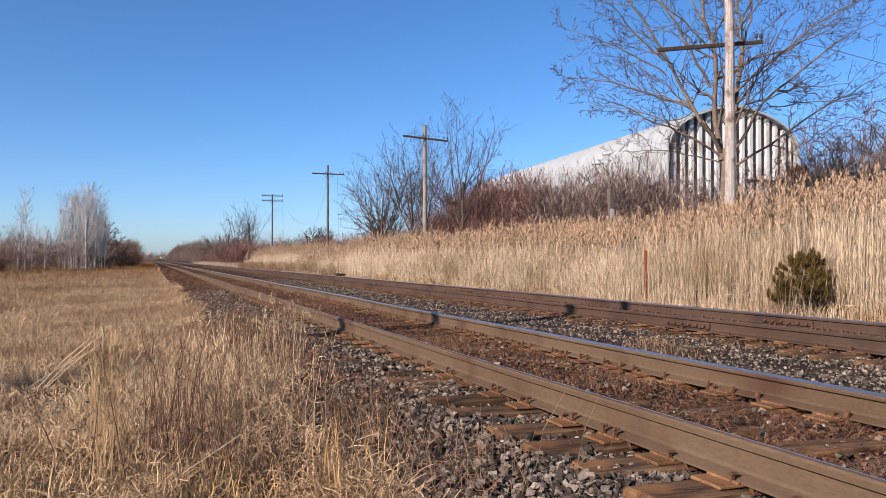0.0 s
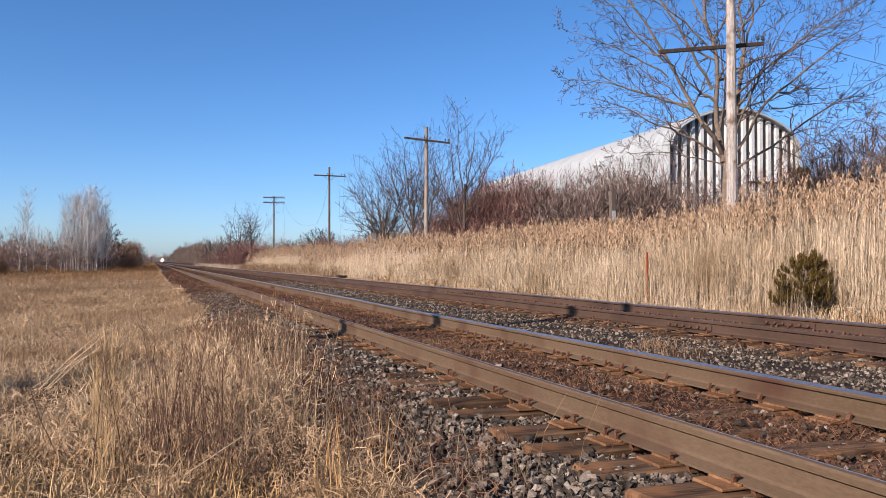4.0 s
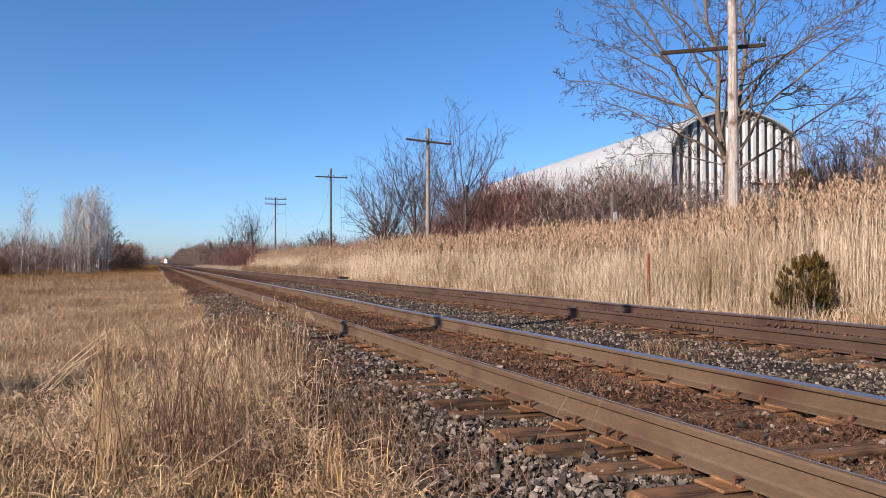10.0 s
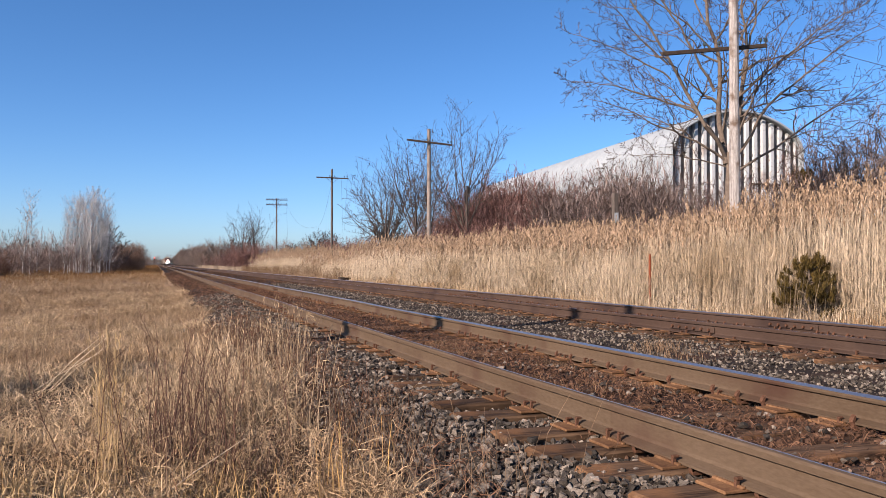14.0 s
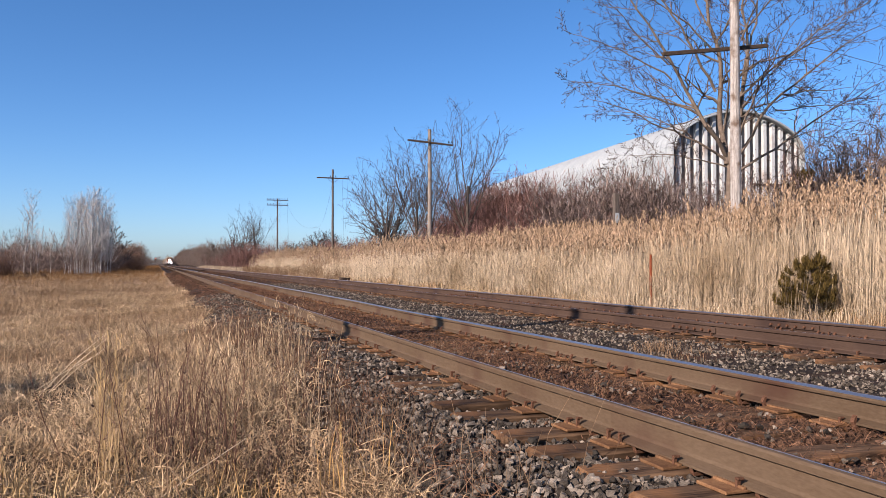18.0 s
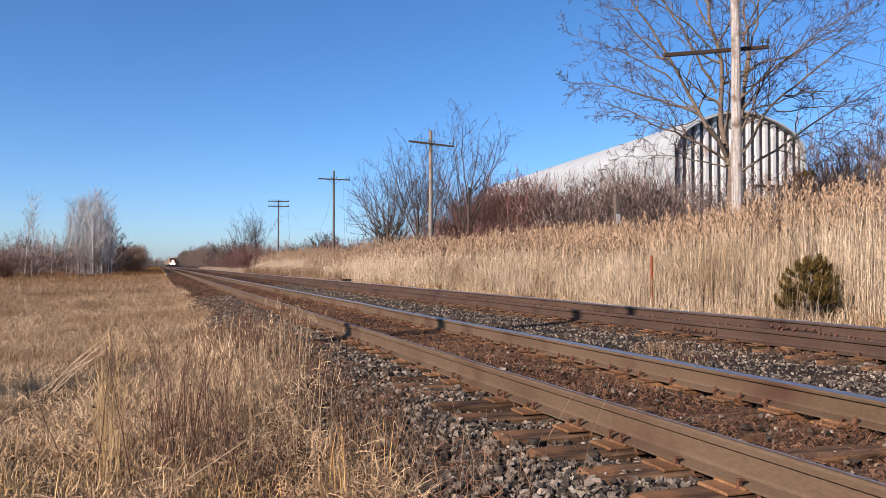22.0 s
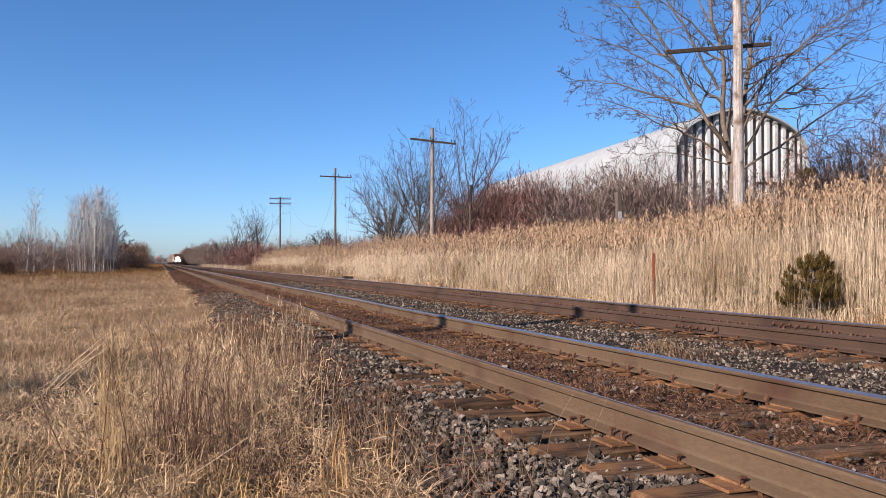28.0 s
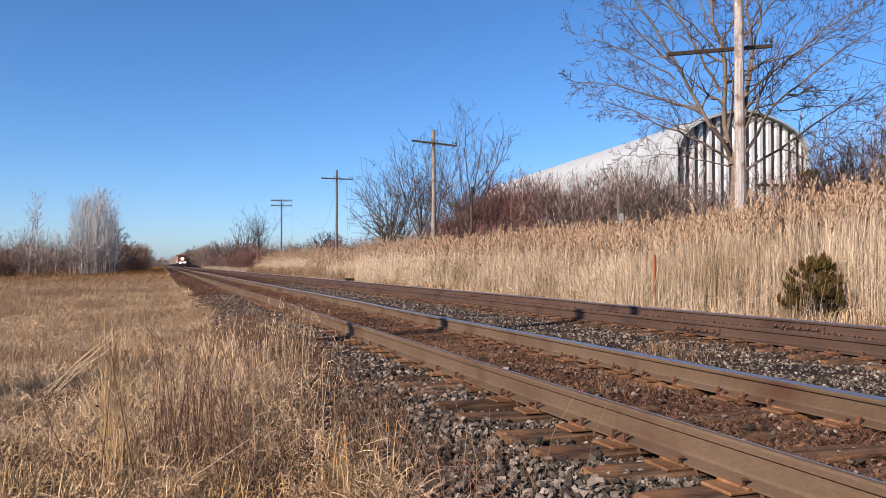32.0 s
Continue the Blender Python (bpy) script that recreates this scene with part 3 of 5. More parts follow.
# ---- the arched metal shed ----
def shed():
    w, wall, rise, length = 9.2, 5.23, 2.46, 44.0
    root = tagged(new("arched_shed"), "long white galvanised arched metal shed with a ribbed end wall", "shed")
    root.matrix_basis = pose(30.21, 41.12, 3.0, 0, 0, -6.26)
    half = w / 2

    def top(x):
        t = min(1.0, abs((x - half) / half))
        return wall + rise * (1 - t ** 1.5) ** (1 / 1.97)
    prof = [(0.0, -0.8), (0.0, 1.5), (0.0, 3.5), (0.0, wall)]
    for k in range(1, 24):
        a = math.pi * k / 24
        x = half - half * math.copysign(abs(math.cos(a)) ** 0.85, math.cos(a))
        prof.append((x, top(x)))
    prof += [(w, wall), (w, 3.5), (w, 1.5), (w, -0.8)]
    n = len(prof)
    step = 0.19
    stations = int(length / step)
    v = []
    for i in range(stations):
        bulge = 0.10 * (0.5 + 0.5 * math.cos(i * math.pi / 2.0))
        for x, z in prof:
            d = Vector((x - half, 0, max(0.0, z - wall) * 1.6)).normalized()
            v.append((x + d.x * bulge, i * step, z + d.z * bulge))
    i = (np.arange(stations - 1)[:, None] * n + np.arange(n - 1)[None]).ravel()
    f = np.stack([i, i + n, i + n + 1, i + 1], 1)
    shell = under(new("shell", mesh_from("shell", v, f, M_GALV)), root, "white corrugated arched roof and side")
    so = shell.modifiers.new("thickness", "SOLIDIFY")
    so.thickness = 0.04
    # end walls of deep upright ribs
    for name, y0, s in (("end_wall", 0.55, -1), ("end_wall", length - 0.3, 1)):
        period = 0.61
        line = []
        x = 0.05
        while x < w - 0.05:
            for dx, dy in ((0, 0), (0.33, 0), (0.36, 0.22), (0.58, 0.22)):
                if x + dx < w - 0.03:
                    line.append((x + dx, y0 + s * dy))
            x += period
        heights = (-0.8, 2.0, 4.2)
        bm = bmesh.new()
        box(bm, half, y0 + s * 0.02, wall - 0.3, w - 0.3, 0.1, 0.16)
        wall_ob = part(name, bm, M_SHADED_RUSTSHEET, root, "end wall of deep upright ribs with rust streaks and valleys coloured dark for shade")
        for k in range(0, len(line) - 1, 4):
            piece = line[k:k + 5]
            vv = [(x, y, z) for x, y in piece for z in (*heights, top(x) - 0.05)]
            ff = [(4 * c + j, 4 * c + 4 + j, 4 * c + 5 + j, 4 * c + 1 + j) for c in range(len(piece) - 1) for j in range(3)]
            rib = under(new("panel", mesh_from("panel", vv, ff, M_GALV_LIT, M_SHADED_RUSTSHEET)), wall_ob)
            # slot 1 is the valley face, coloured dark for the shade between ribs
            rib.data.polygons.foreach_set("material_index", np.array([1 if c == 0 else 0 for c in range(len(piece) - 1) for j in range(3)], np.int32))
            so = rib.modifiers.new("thickness", "SOLIDIFY")
            so.thickness = 0.03
    bm = bmesh.new()
    box(bm, 6.6, 0.3, 3.05, 2.2, 0.12, 0.14, 0.02)
    part("door_track", bm, M_ARM, root, "dark sliding-door track")
    bm = bmesh.new()
    for k in range(24):
        a0, a1 = math.pi * k / 24, math.pi * (k + 1) / 24
        p = [half - half * math.copysign(abs(math.cos(a)) ** 0.85, math.cos(a)) for a in (a0, a1)]
        rod(bm, (p[0], -0.06, top(p[0])), (p[1], -0.06, top(p[1])), 0.07, 0.07, 6)
    part("edge_trim", bm, M_GALV, root)


shed()


# ---- bare trees ----
def skeleton_of(seed, height, r0, stems=1, spread=0.5, levels=4, first=0.3, wob=0.22, lift=0.10, kids=(4, 4, 4, 3), ratio=0.55, splay=0.35, pieces=(9, 7, 5, 4, 3)):
    """Limbs of a bare tree as rows of (start, end, radius, radius, level)."""
    rng = random.Random(seed)
    rows = []

    def limb(p, d, length, r, level):
        steps = pieces[level]
        q, rad = p, r
        nodes = []
        for i in range(steps):
            d = (d + Vector((rng.gauss(0, 1), rng.gauss(0, 1), rng.gauss(0, 0.7))) * wob * (0.5 if level == 0 else 1) + Vector((0, 0, lift))).normalized()
            e = q + d * (length / steps)
            end = r * (1 - 0.8 * (i + 1) / steps)
            rows.append((q, e, rad, end, level))
            q, rad = e, end
            nodes.append((e, d, end, (i + 1) / steps))
        if level >= levels:
            return
        for e, dd, rr, s in nodes:
            if s < (first if level == 0 else 0.22):
                continue
            for _ in range(max(1, round(kids[level] * rng.uniform(0.5, 1.3) / (steps * 0.42)))):
                a = rng.uniform(0, 2 * math.pi)
                side = dd.orthogonal().normalized()
                side.rotate(Matrix.Rotation(a, 3, dd))
                ang = rng.uniform(0.45, 1.0) * (spread * 2)
                nd = (dd * math.cos(ang) + side * math.sin(ang)).normalized()
                if nd.z < -0.15:
                    nd.z *= 0.2
                limb(e, nd, length * ratio * rng.uniform(0.6, 1.15) * (1.15 - 0.5 * s), max(0.004, rr * rng.uniform(0.5, 0.8)), level + 1)

    for k in range(stems):
        a = 2 * math.pi * k / stems + rng.uniform(-.4, .4)
        s = splay if stems > 1 else 0.03
        d = Vector((math.cos(a) * s, math.sin(a) * s, 1)).normalized()
        limb(Vector((math.cos(a), math.sin(a), 0)) * (0.5 * r0 if stems > 1 else 0), d, height * (rng.uniform(0.75, 1.0) if stems > 1 else 1.0), r0 * (1 if stems == 1 else rng.uniform(0.5, 0.8)), 0)
    return rows


def limbs_mesh(name, rows, n, m, thick=1.0, least=0.0):
    p, q = np.array([r[0] for r in rows]), np.array([r[1] for r in rows])
    a, b = np.array([r[2] for r in rows]) * thick, np.array([r[3] for r in rows]) * thick
    v, f = prisms(p, q, np.maximum(a, least), np.maximum(b, least), n)
    return mesh_from(name, v, f, m)


def tree(name, m, rows, bark, twig, label, category="tree", group="", least=0.006, split=1, sides=2):
    root = tagged(new(name), label, category, group)
    root.matrix_basis = m
    big, small = [r for r in rows if r[4] <= split], [r for r in rows if r[4] > split]
    t = under(new("trunk", limbs_mesh("trunk", big, 7, bark, 1.0, least)), root)
    t.data.polygons.foreach_set("use_smooth", np.ones(len(t.data.polygons), bool))
    under(new("crown", limbs_mesh("crown", small, sides, twig, 1.0, least)), root, "fine bare twigs")
    return root


def on(x, y, drop=0.1, turn=0.0, scale=1.0):
    return pose(x, y, float(land(x, y)) - drop, 0, 0, turn) @ Matrix.Diagonal((scale, scale, scale, 1))


def guided_rows(seed, trunk, r0, guides, reach=0.44, dense=1.0, levels=4, wob=0.10):
    """Limbs that follow given leans. A guide: height and side offset of its start, lean at its start and end, depth, length, thickness."""
    rng = random.Random(seed)
    rows = []
    steps_of = (0, 12, 7, 4, 2)

    def grow(p, aim, length, r, level):
        steps = steps_of[level]
        for i in range(steps):
            t = (i + 1) / steps
            d = (aim(t) + Vector((rng.gauss(0, 1), rng.gauss(0, 1), rng.gauss(0, 1))) * wob * (1 + 0.6 * (level > 1))).normalized()
            e = p + d * (length / steps)
            a, b = r * (1 - 0.82 * i / steps), r * (1 - 0.82 * t)
            rows.append((p, e, a, b, level - 1))
            p = e
            if level >= levels or (level == 1 and t < 0.2):
                continue
            for _ in range(int(dense * (1.5, 1.35, 0.85, 1.0)[level - 1] + rng.random())):
                side = d.orthogonal().normalized()
                side.rotate(Matrix.Rotation(rng.uniform(0, 6.2832), 3, d))
                ang = rng.uniform(0.5, 1.15)
                nd = (d * math.cos(ang) + side * math.sin(ang)).normalized()
                up = 0.28 if level > 1 else 0.16
                grow(e, lambda q, nd=nd, up=up: nd + Vector((0, 0, up * q)), length * reach * rng.uniform(0.5, 1.15) * (1.12 - 0.62 * t), max(0.003, b * rng.uniform(0.45, 0.7)), level + 1)

    for k in range(8):
        rows.append((Vector((0.03 * math.sin(k), 0, trunk * k / 8)), Vector((0.03 * math.sin(k + 1), 0, trunk * (k + 1) / 8)), r0 * (1.15 - 0.05 * k), r0 * (1.15 - 0.05 * (k + 1)), 0))
    for up, x, lean, end, toward, length, r in guides:
        grow(Vector((x, 0, up)), lambda t, a=lean, b=end, c=toward: Vector((math.sin(radians(a + (b - a) * t)), c, math.cos(radians(a + (b - a) * t)))).normalized(), length, r, 1)
    return rows


# the large bare tree behind the first pole
BIG_LIMBS = [(4.1, -0.10, -7, -5, 0.05, 8.2, 0.102), (4.4, -0.14, -40, -29, -0.1, 7.6, 0.074), (5.7, -0.95, -54, -88, 0.1, 4.6, 0.041), (6.5, -0.46, -36, -32, -0.15, 5.8, 0.049),
             (4.2, -0.08, -58, -74, -0.15, 5.2, 0.045), (5.0, -1.25, -44, -92, 0.25, 3.2, 0.026), (4.2, 0.15, 24, 62, -0.1, 6.4, 0.057), (6.1, 0.26, 22, 17, 0.1, 6.2, 0.053),
             (6.3, 0.30, 45, 56, -0.15, 5.6, 0.041), (7.2, 0.35, 76, 58, 0.1, 4.6, 0.034), (3.75, 0.10, 52, 66, 0.15, 7.4, 0.049), (5.9, 1.5, 80, 90, 0.1, 3.4, 0.025),
             (4.0, 0.08, 7, 1, 0.1, 8.2, 0.074), (4.0, -0.05, -72, -96, 0.1, 3.6, 0.028), (4.6, 0.1, 30, 36, 0.75, 5.0, 0.045), (4.8, -0.2, -26, -36, 0.8, 5.0, 0.045),
             (4.6, 0.1, 14, 22, -0.7, 4.6, 0.041), (5.2, -0.2, -16, -24, -0.7, 4.4, 0.041), (5.6, 0.2, 66, 74, 0.5, 4.2, 0.033),
             (6.9, -1.9, -58, -74, 0.1, 4.0, 0.030), (7.9, -0.55, -48, -64, -0.15, 4.6, 0.034), (8.4, 0.35, 42, 60, 0.1, 4.8, 0.034), (7.4, -2.0, -40, -52, -0.1, 3.8, 0.028),
             (8.6, -0.6, -24, -38, 0.2, 4.2, 0.032), (7.6, 1.9, 50, 66, 0.1, 3.6, 0.026), (8.2, 0.4, 16, 30, -0.2, 4.4, 0.032)]
tree("bare_tree", on(17.72, 21.2, 0.1, -20), guided_rows(21, 4.5, 0.155, BIG_LIMBS, 0.43, 0.86, wob=0.13), M_BARK, M_TWIG,
     "large leafless tree with spreading forked limbs beside a pole", least=0.0058, sides=3)


def fan(seed, height, low, high, count, r0):
    """A tree that forks low into a fan of rising limbs."""
    rng = random.Random(seed)
    guides = []
    for k in range(count):
        lean = low + (high - low) * (k + rng.uniform(0.2, 0.8)) / count
        h = height * rng.uniform(0.12, 0.46)
        guides.append((h, 0.0, lean * 1.35, lean * 0.65, rng.uniform(-0.5, 0.5), (height - h) * rng.uniform(0.8, 1.05) * (1.0 - 0.004 * abs(lean)), r0 * rng.uniform(0.26, 0.42)))
    return guided_rows(seed, height * 0.5, r0 * 0.75, guides, 0.40, 0.80, 4, 0.08)


FANS = [fan(31, 11.4, -32, 38, 13, 0.15), fan(37, 10.6, -40, 34, 14, 0.15), fan(43, 8.8, -62, 36, 14, 0.14), fan(47, 6.2, -82, 82, 24, 0.15)]
BANK_TREES = [(22.3, 56.0, "leafless upright tree forking into a fan over red brush"), (18.6, 57.2, "leafless grey-brown tree standing over red brush"), (16.5, 58.2, "low wide-spreading leafless tree leaning out over the bank"),
              (14.4, 205.0, "broad round-crowned leafless tree far along the bank")]
kinds = [tree("bare_tree", on(x, y, 0.1, -20), rows, M_BARK_DARK, M_TWIG, label, group="bare trees on the bank", least=0.0080 if y < 100 else 0.019, sides=2) for rows, (x, y, label) in zip(FANS, BANK_TREES)]
copy_thing(kinds[1], on(17.5, 61.0, 0.1, 120, 0.8))
copy_thing(kinds[0], on(20.6, 60.0, 0.1, 70, 0.8))
copy_thing(kinds[3], on(17.0, 60.0, 0.1, 100, 0.75))
copy_thing(kinds[3], on(15.2, 168, 0.1, 10, 1.05))
copy_thing(kinds[2], on(15.0, 148, 0.1, 180, 1.15))
copy_thing(kinds[0], on(17.2, 150, 0.1, 80, 0.95))
copy_thing(kinds[3], on(15.0, 240, 0.1, 200, 1.1))
copy_thing(kinds[3], on(-7.5, 140, 0.1, 40, 1.45))
copy_thing(kinds[3], on(20.2, 104, 0.1, 150, 0.78))
copy_thing(kinds[3], on(18.0, 110, 0.1, 60, 0.6))
copy_thing(kinds[3], on(22.5, 108, 0.1, 310, 0.7))

# pale slender trees at the edge of the field
PALE = [skeleton_of(51 + k, 9.6, 0.080, 1, 0.44, 3, 0.14, 0.035, 0.045, (26, 8, 3), 0.25, pieces=(10, 4, 2, 1)) for k in range(2)]
pale_a = tree("pale_tree", on(-8.0, 110), PALE[0], M_BIRCH, M_PALETWIG, "slender pale-barked leafless tree in a clump", group="pale trees by the field", least=0.0072, split=0)
pale_b = tree("pale_tree", on(-15.8, 112), PALE[1], M_BIRCH, M_PALETWIG, "slender pale-barked leafless tree by the field", group="pale trees by the field", least=0.0072, split=0)
for k in range(24):
    x = -2.6 + 5.2 * ((k * 0.618) % 1)
    copy_thing(pale_a if k % 2 else pale_b, on(x - 8.25, 110 + (k * 7) % 11, 0.1, 77 * k, 0.34 + 0.74 * math.sqrt(1 - (x / 3.2) ** 2) * (0.94 + 0.06 * math.sin(5 * k))))
copy_thing(pale_a, on(-15.5, 116, 0.1, 130, 0.9))
copy_thing(pale_b, on(-14.3, 113, 0.1, 60, 0.55))
copy_thing(pale_a, on(-13.4, 118, 0.1, 60, 0.55))


# ---- brush ----
def shrub_rows(seed, height, stems, spread=0.7, kids=(6, 4, 3)):
    return skeleton_of(seed, height, 0.02, stems, spread * 0.75, 2, 0.2, 0.34, 0.02, kids, 0.55, spread, pieces=(4, 3, 2))


def shrub(m, rows, twig, label, group, least=0.0085):
    root = tagged(new("shrub"), label, "shrub", group)
    root.matrix_basis = m
    under(new("main_growth", limbs_mesh("main_growth", [r for r in rows if r[4] == 0], 3, twig, 1.0, least)), root)
    under(new("crown", limbs_mesh("crown", [r for r in rows if r[4] > 0], 2, twig, 1.0, least)), root)
    return root


SHRUB_ROWS = [shrub_rows(60 + k, 2.85, 9, 0.72) for k in range(3)]
reds = [shrub(on(30 + k, 30), r, M_REDTWIG, "dense leafless red-brown bramble shrub", "red brush on the bank") for k, r in enumerate(SHRUB_ROWS)]
greys = [shrub(on(33 + k, 33), r, M_BRUSH, "tangled leafless grey-brown shrub", "grey brush on the bank") for k, r in enumerate(SHRUB_ROWS)]
rnd = random.Random(5)
for k in range(110):
    y = 24 + 78 * rnd.random()
    x = 16.8 + 9 * rnd.random() ** 1.3
    copy_thing(rnd.choice(reds if y > 31 or rnd.random() < 0.3 else greys), on(x, y, 0.15, rnd.uniform(0, 360), rnd.uniform(0.65, 1.1)))
for k in range(75):
    y = rnd.uniform(26, 75)
    x = 22.5 + 5.5 * rnd.random() + 0.05 * (y - 40)
    copy_thing(rnd.choice(greys if y < 45 else reds), on(x, y, 0.15, rnd.uniform(0, 360), rnd.uniform(1.0, 1.6) * (0.55 if 0.70 < x / y < 1.02 else 1)))
for k in range(9):
    y = rnd.uniform(30, 38)
    copy_thing(greys[k % 3], on(rnd.uniform(0.575, 0.70) * y, y, 0.15, rnd.uniform(0, 360), rnd.uniform(1.15, 1.6)))
for k in range(16):
    copy_thing(rnd.choice(reds), on(rnd.uniform(27.5, 32), rnd.uniform(62, 76), 0.15, rnd.uniform(0, 360), rnd.uniform(1.5, 2.1)))
for k in range(26):
    x = rnd.uniform(20, 30)
    copy_thing(rnd.choice(greys), on(x, rnd.uniform(0.62, 0.95) * x, 0.15, rnd.uniform(0, 360), rnd.uniform(0.7, 1.2)))
for k in range(12):
    copy_thing(rnd.choice(reds), on(rnd.uniform(11.7, 14.2), rnd.uniform(116, 132), 0.15, rnd.uniform(0, 360), rnd.uniform(1.1, 1.5)))
for k in range(50):
    y = rnd.uniform(110, 230)
    copy_thing(rnd.choice(reds), on(rnd.uniform(11.5, 24), y, 0.15, rnd.uniform(0, 360), rnd.uniform(0.8, 1.3)))
for k in range(60):
    y = rnd.uniform(100, 190)
    copy_thing(rnd.choice(greys), on(-rnd.uniform(0.03, 0.20) * y - 1.5, y, 0.15, rnd.uniform(0, 360), rnd.uniform(0.9, 1.9)))


def vine_tangle(x, y, height, seed):
    """Bare woody vines arching over one another, with fine side twigs."""
    rng = random.Random(seed)
    root = tagged(new("vine_tangle"), "tangle of bare arching brown vines behind the reeds", "vine", "vine tangles behind the reeds")
    root.matrix_basis = on(x, y, 0.1)
    thick, fine = [], []
    for k in range(13):
        a, wide, h = rng.uniform(0, 6.28), rng.uniform(0.8, 2.4), height * rng.uniform(0.45, 1.0)
        p = Vector((rng.uniform(-0.8, 0.8), rng.uniform(-0.8, 0.8), 0))
        r = rng.uniform(0.014, 0.032)
        last = p
        for i in range(1, 15):
            t = i / 14
            q = p + Vector((math.cos(a) * wide * t * t * 1.4, math.sin(a) * wide * t * t * 1.4, h * math.sin(2.2 * t))) + Vector([rng.gauss(0, 0.06) for _ in range(3)])
            thick.append((last, q, r * (1.05 - 0.6 * t), r * (1 - 0.6 * t), 0))
            if t > 0.25:
                for _ in range(3):
                    e = Vector((rng.gauss(0, 1), rng.gauss(0, 1), rng.gauss(0.2, 0.8))).normalized()
                    m, w = q + e * rng.uniform(0.15, 0.4), q + (e + Vector((0, 0, rng.uniform(-0.5, 0.6)))) * rng.uniform(0.35, 0.8)
                    fine.append((q, m, 0.007, 0.005, 1))
                    fine.append((m, w, 0.005, 0.003, 1))
            last = q
    under(new("vine", limbs_mesh("vine", thick, 5, M_BARK_DARK)), root)
    under(new("crown", limbs_mesh("crown", fine, 3, M_BRUSH)), root)


for k, (x, y, h) in enumerate(((24.5, 22.4, 4.4), (26.0, 21.6, 4.8), (23.6, 19.6, 4.2), (27.5, 24.6, 4.2), (25.4, 19.2, 4.6), (22.6, 33.0, 3.4), (24.0, 36.5, 3.8), (25.5, 40.0, 4.0), (23.2, 30.0, 3.2))):
    vine_tangle(x, y, h, 400 + k)

bramble = shrub(on(-15.6, 92, 0.1, 30, 0.95), SHRUB_ROWS[0], M_STALK, "dark tangled bramble mound at the edge of the field", "dark brambles by the field", 0.012)
for k, (x, y, s) in enumerate(((-16.6, 93, 1.0), (-17.5, 95, 0.9), (-14.8, 94, 0.7), (-18.6, 96, 1.05), (-16.0, 95, 0.9))):
    copy_thing(bramble, on(x, y, 0.1, 50 * k, s))


# ---- distant woods, joined ----
def woods(name, label, spots, twig, seed, height, sticks=150, reach=(0.05, 0.15)):
    """Bare far trees: a few stems and a rounded crown of fine rising twigs each."""
    rng = np.random.default_rng(seed)
    pieces = []
    for x, y in spots:
        s = height * rng.uniform(0.55, 1.1)
        c = np.array([x, y, float(land(x, y)) - 0.1])
        wide = rng.uniform(0.32, 0.5)
        a = rng.uniform(0, 2 * np.pi, 6)
        q = np.stack([np.cos(a) * 0.25 * wide, np.sin(a) * 0.25 * wide, rng.uniform(0.4, 0.75, 6)], 1)
        thin = 0.008 + 0.00012 * y
        pieces.append(prisms(c + q * [0.1, 0.1, 0], c + q * s, np.full(6, 2.4 * thin), np.full(6, thin), 2))
        n = sticks
        a, r, h = rng.uniform(0, 2 * np.pi, n), np.sqrt(rng.random(n)), rng.random(n) ** 0.8
        env = wide * np.sin(np.pi * (0.12 + 0.80 * h)) * r
        p = np.stack([np.cos(a) * env * 0.75, np.sin(a) * env * 0.75, 0.08 + 0.72 * h * (1 - 0.2 * r)], 1)
        up = rng.uniform(0.5, 1.2, n)
        d = np.stack([np.cos(a) * r, np.sin(a) * r, up], 1) + rng.normal(0, 0.25, (n, 3))
        d /= np.linalg.norm(d, axis=1, keepdims=True)
        w = rng.uniform(0.6, 1.2, n) * thin
        pieces.append(prisms(c + p * s, c + (p + d * rng.uniform(*reach, n)[:, None]) * s, w, w * 0.4, 2))
    v, f = merge(pieces)
    return tagged(new(name, mesh_from(name, v, f, twig)), label, "woods", kind="stuff")


rnd = random.Random(8)
woods("field_woods", "distant leafless grey-brown woods behind the field", [(-rnd.uniform(0.02, 0.26) * y - 2.5, y) for y in [rnd.uniform(150, 420) for _ in range(220)]], M_HAZETWIG, 70, 7.5, 260)
woods("bank_woods", "distant leafless woods along the tracks", [(12 + 0.22 * rnd.random() ** 1.6 * y, y) for y in [rnd.uniform(170, 620) for _ in range(430)]], M_HAZETWIG, 80, 8.5, 260)
woods("near_bank_woods", "dense brown leafless woods close beside the far track", [(11.8 + 6 * rnd.random() ** 1.4, rnd.uniform(240, 520)) for _ in range(110)], M_HAZETWIG, 85, 10.0, 360)
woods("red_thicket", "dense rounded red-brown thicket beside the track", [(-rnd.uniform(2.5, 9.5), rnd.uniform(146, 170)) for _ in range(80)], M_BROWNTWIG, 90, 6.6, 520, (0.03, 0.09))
woods("end_thicket", "low hazy thicket beyond the end of the tracks", [(rnd.uniform(-70, 90), rnd.uniform(640, 840)) for _ in range(240)], M_HAZETWIG, 96, 8.0, 170)
woods("end_woods", "hazy line of far trees beyond the end of the tracks", [(rnd.uniform(-90, 190), rnd.uniform(850, 1150)) for _ in range(330)], M_HAZETWIG, 95, 14.0, 110)


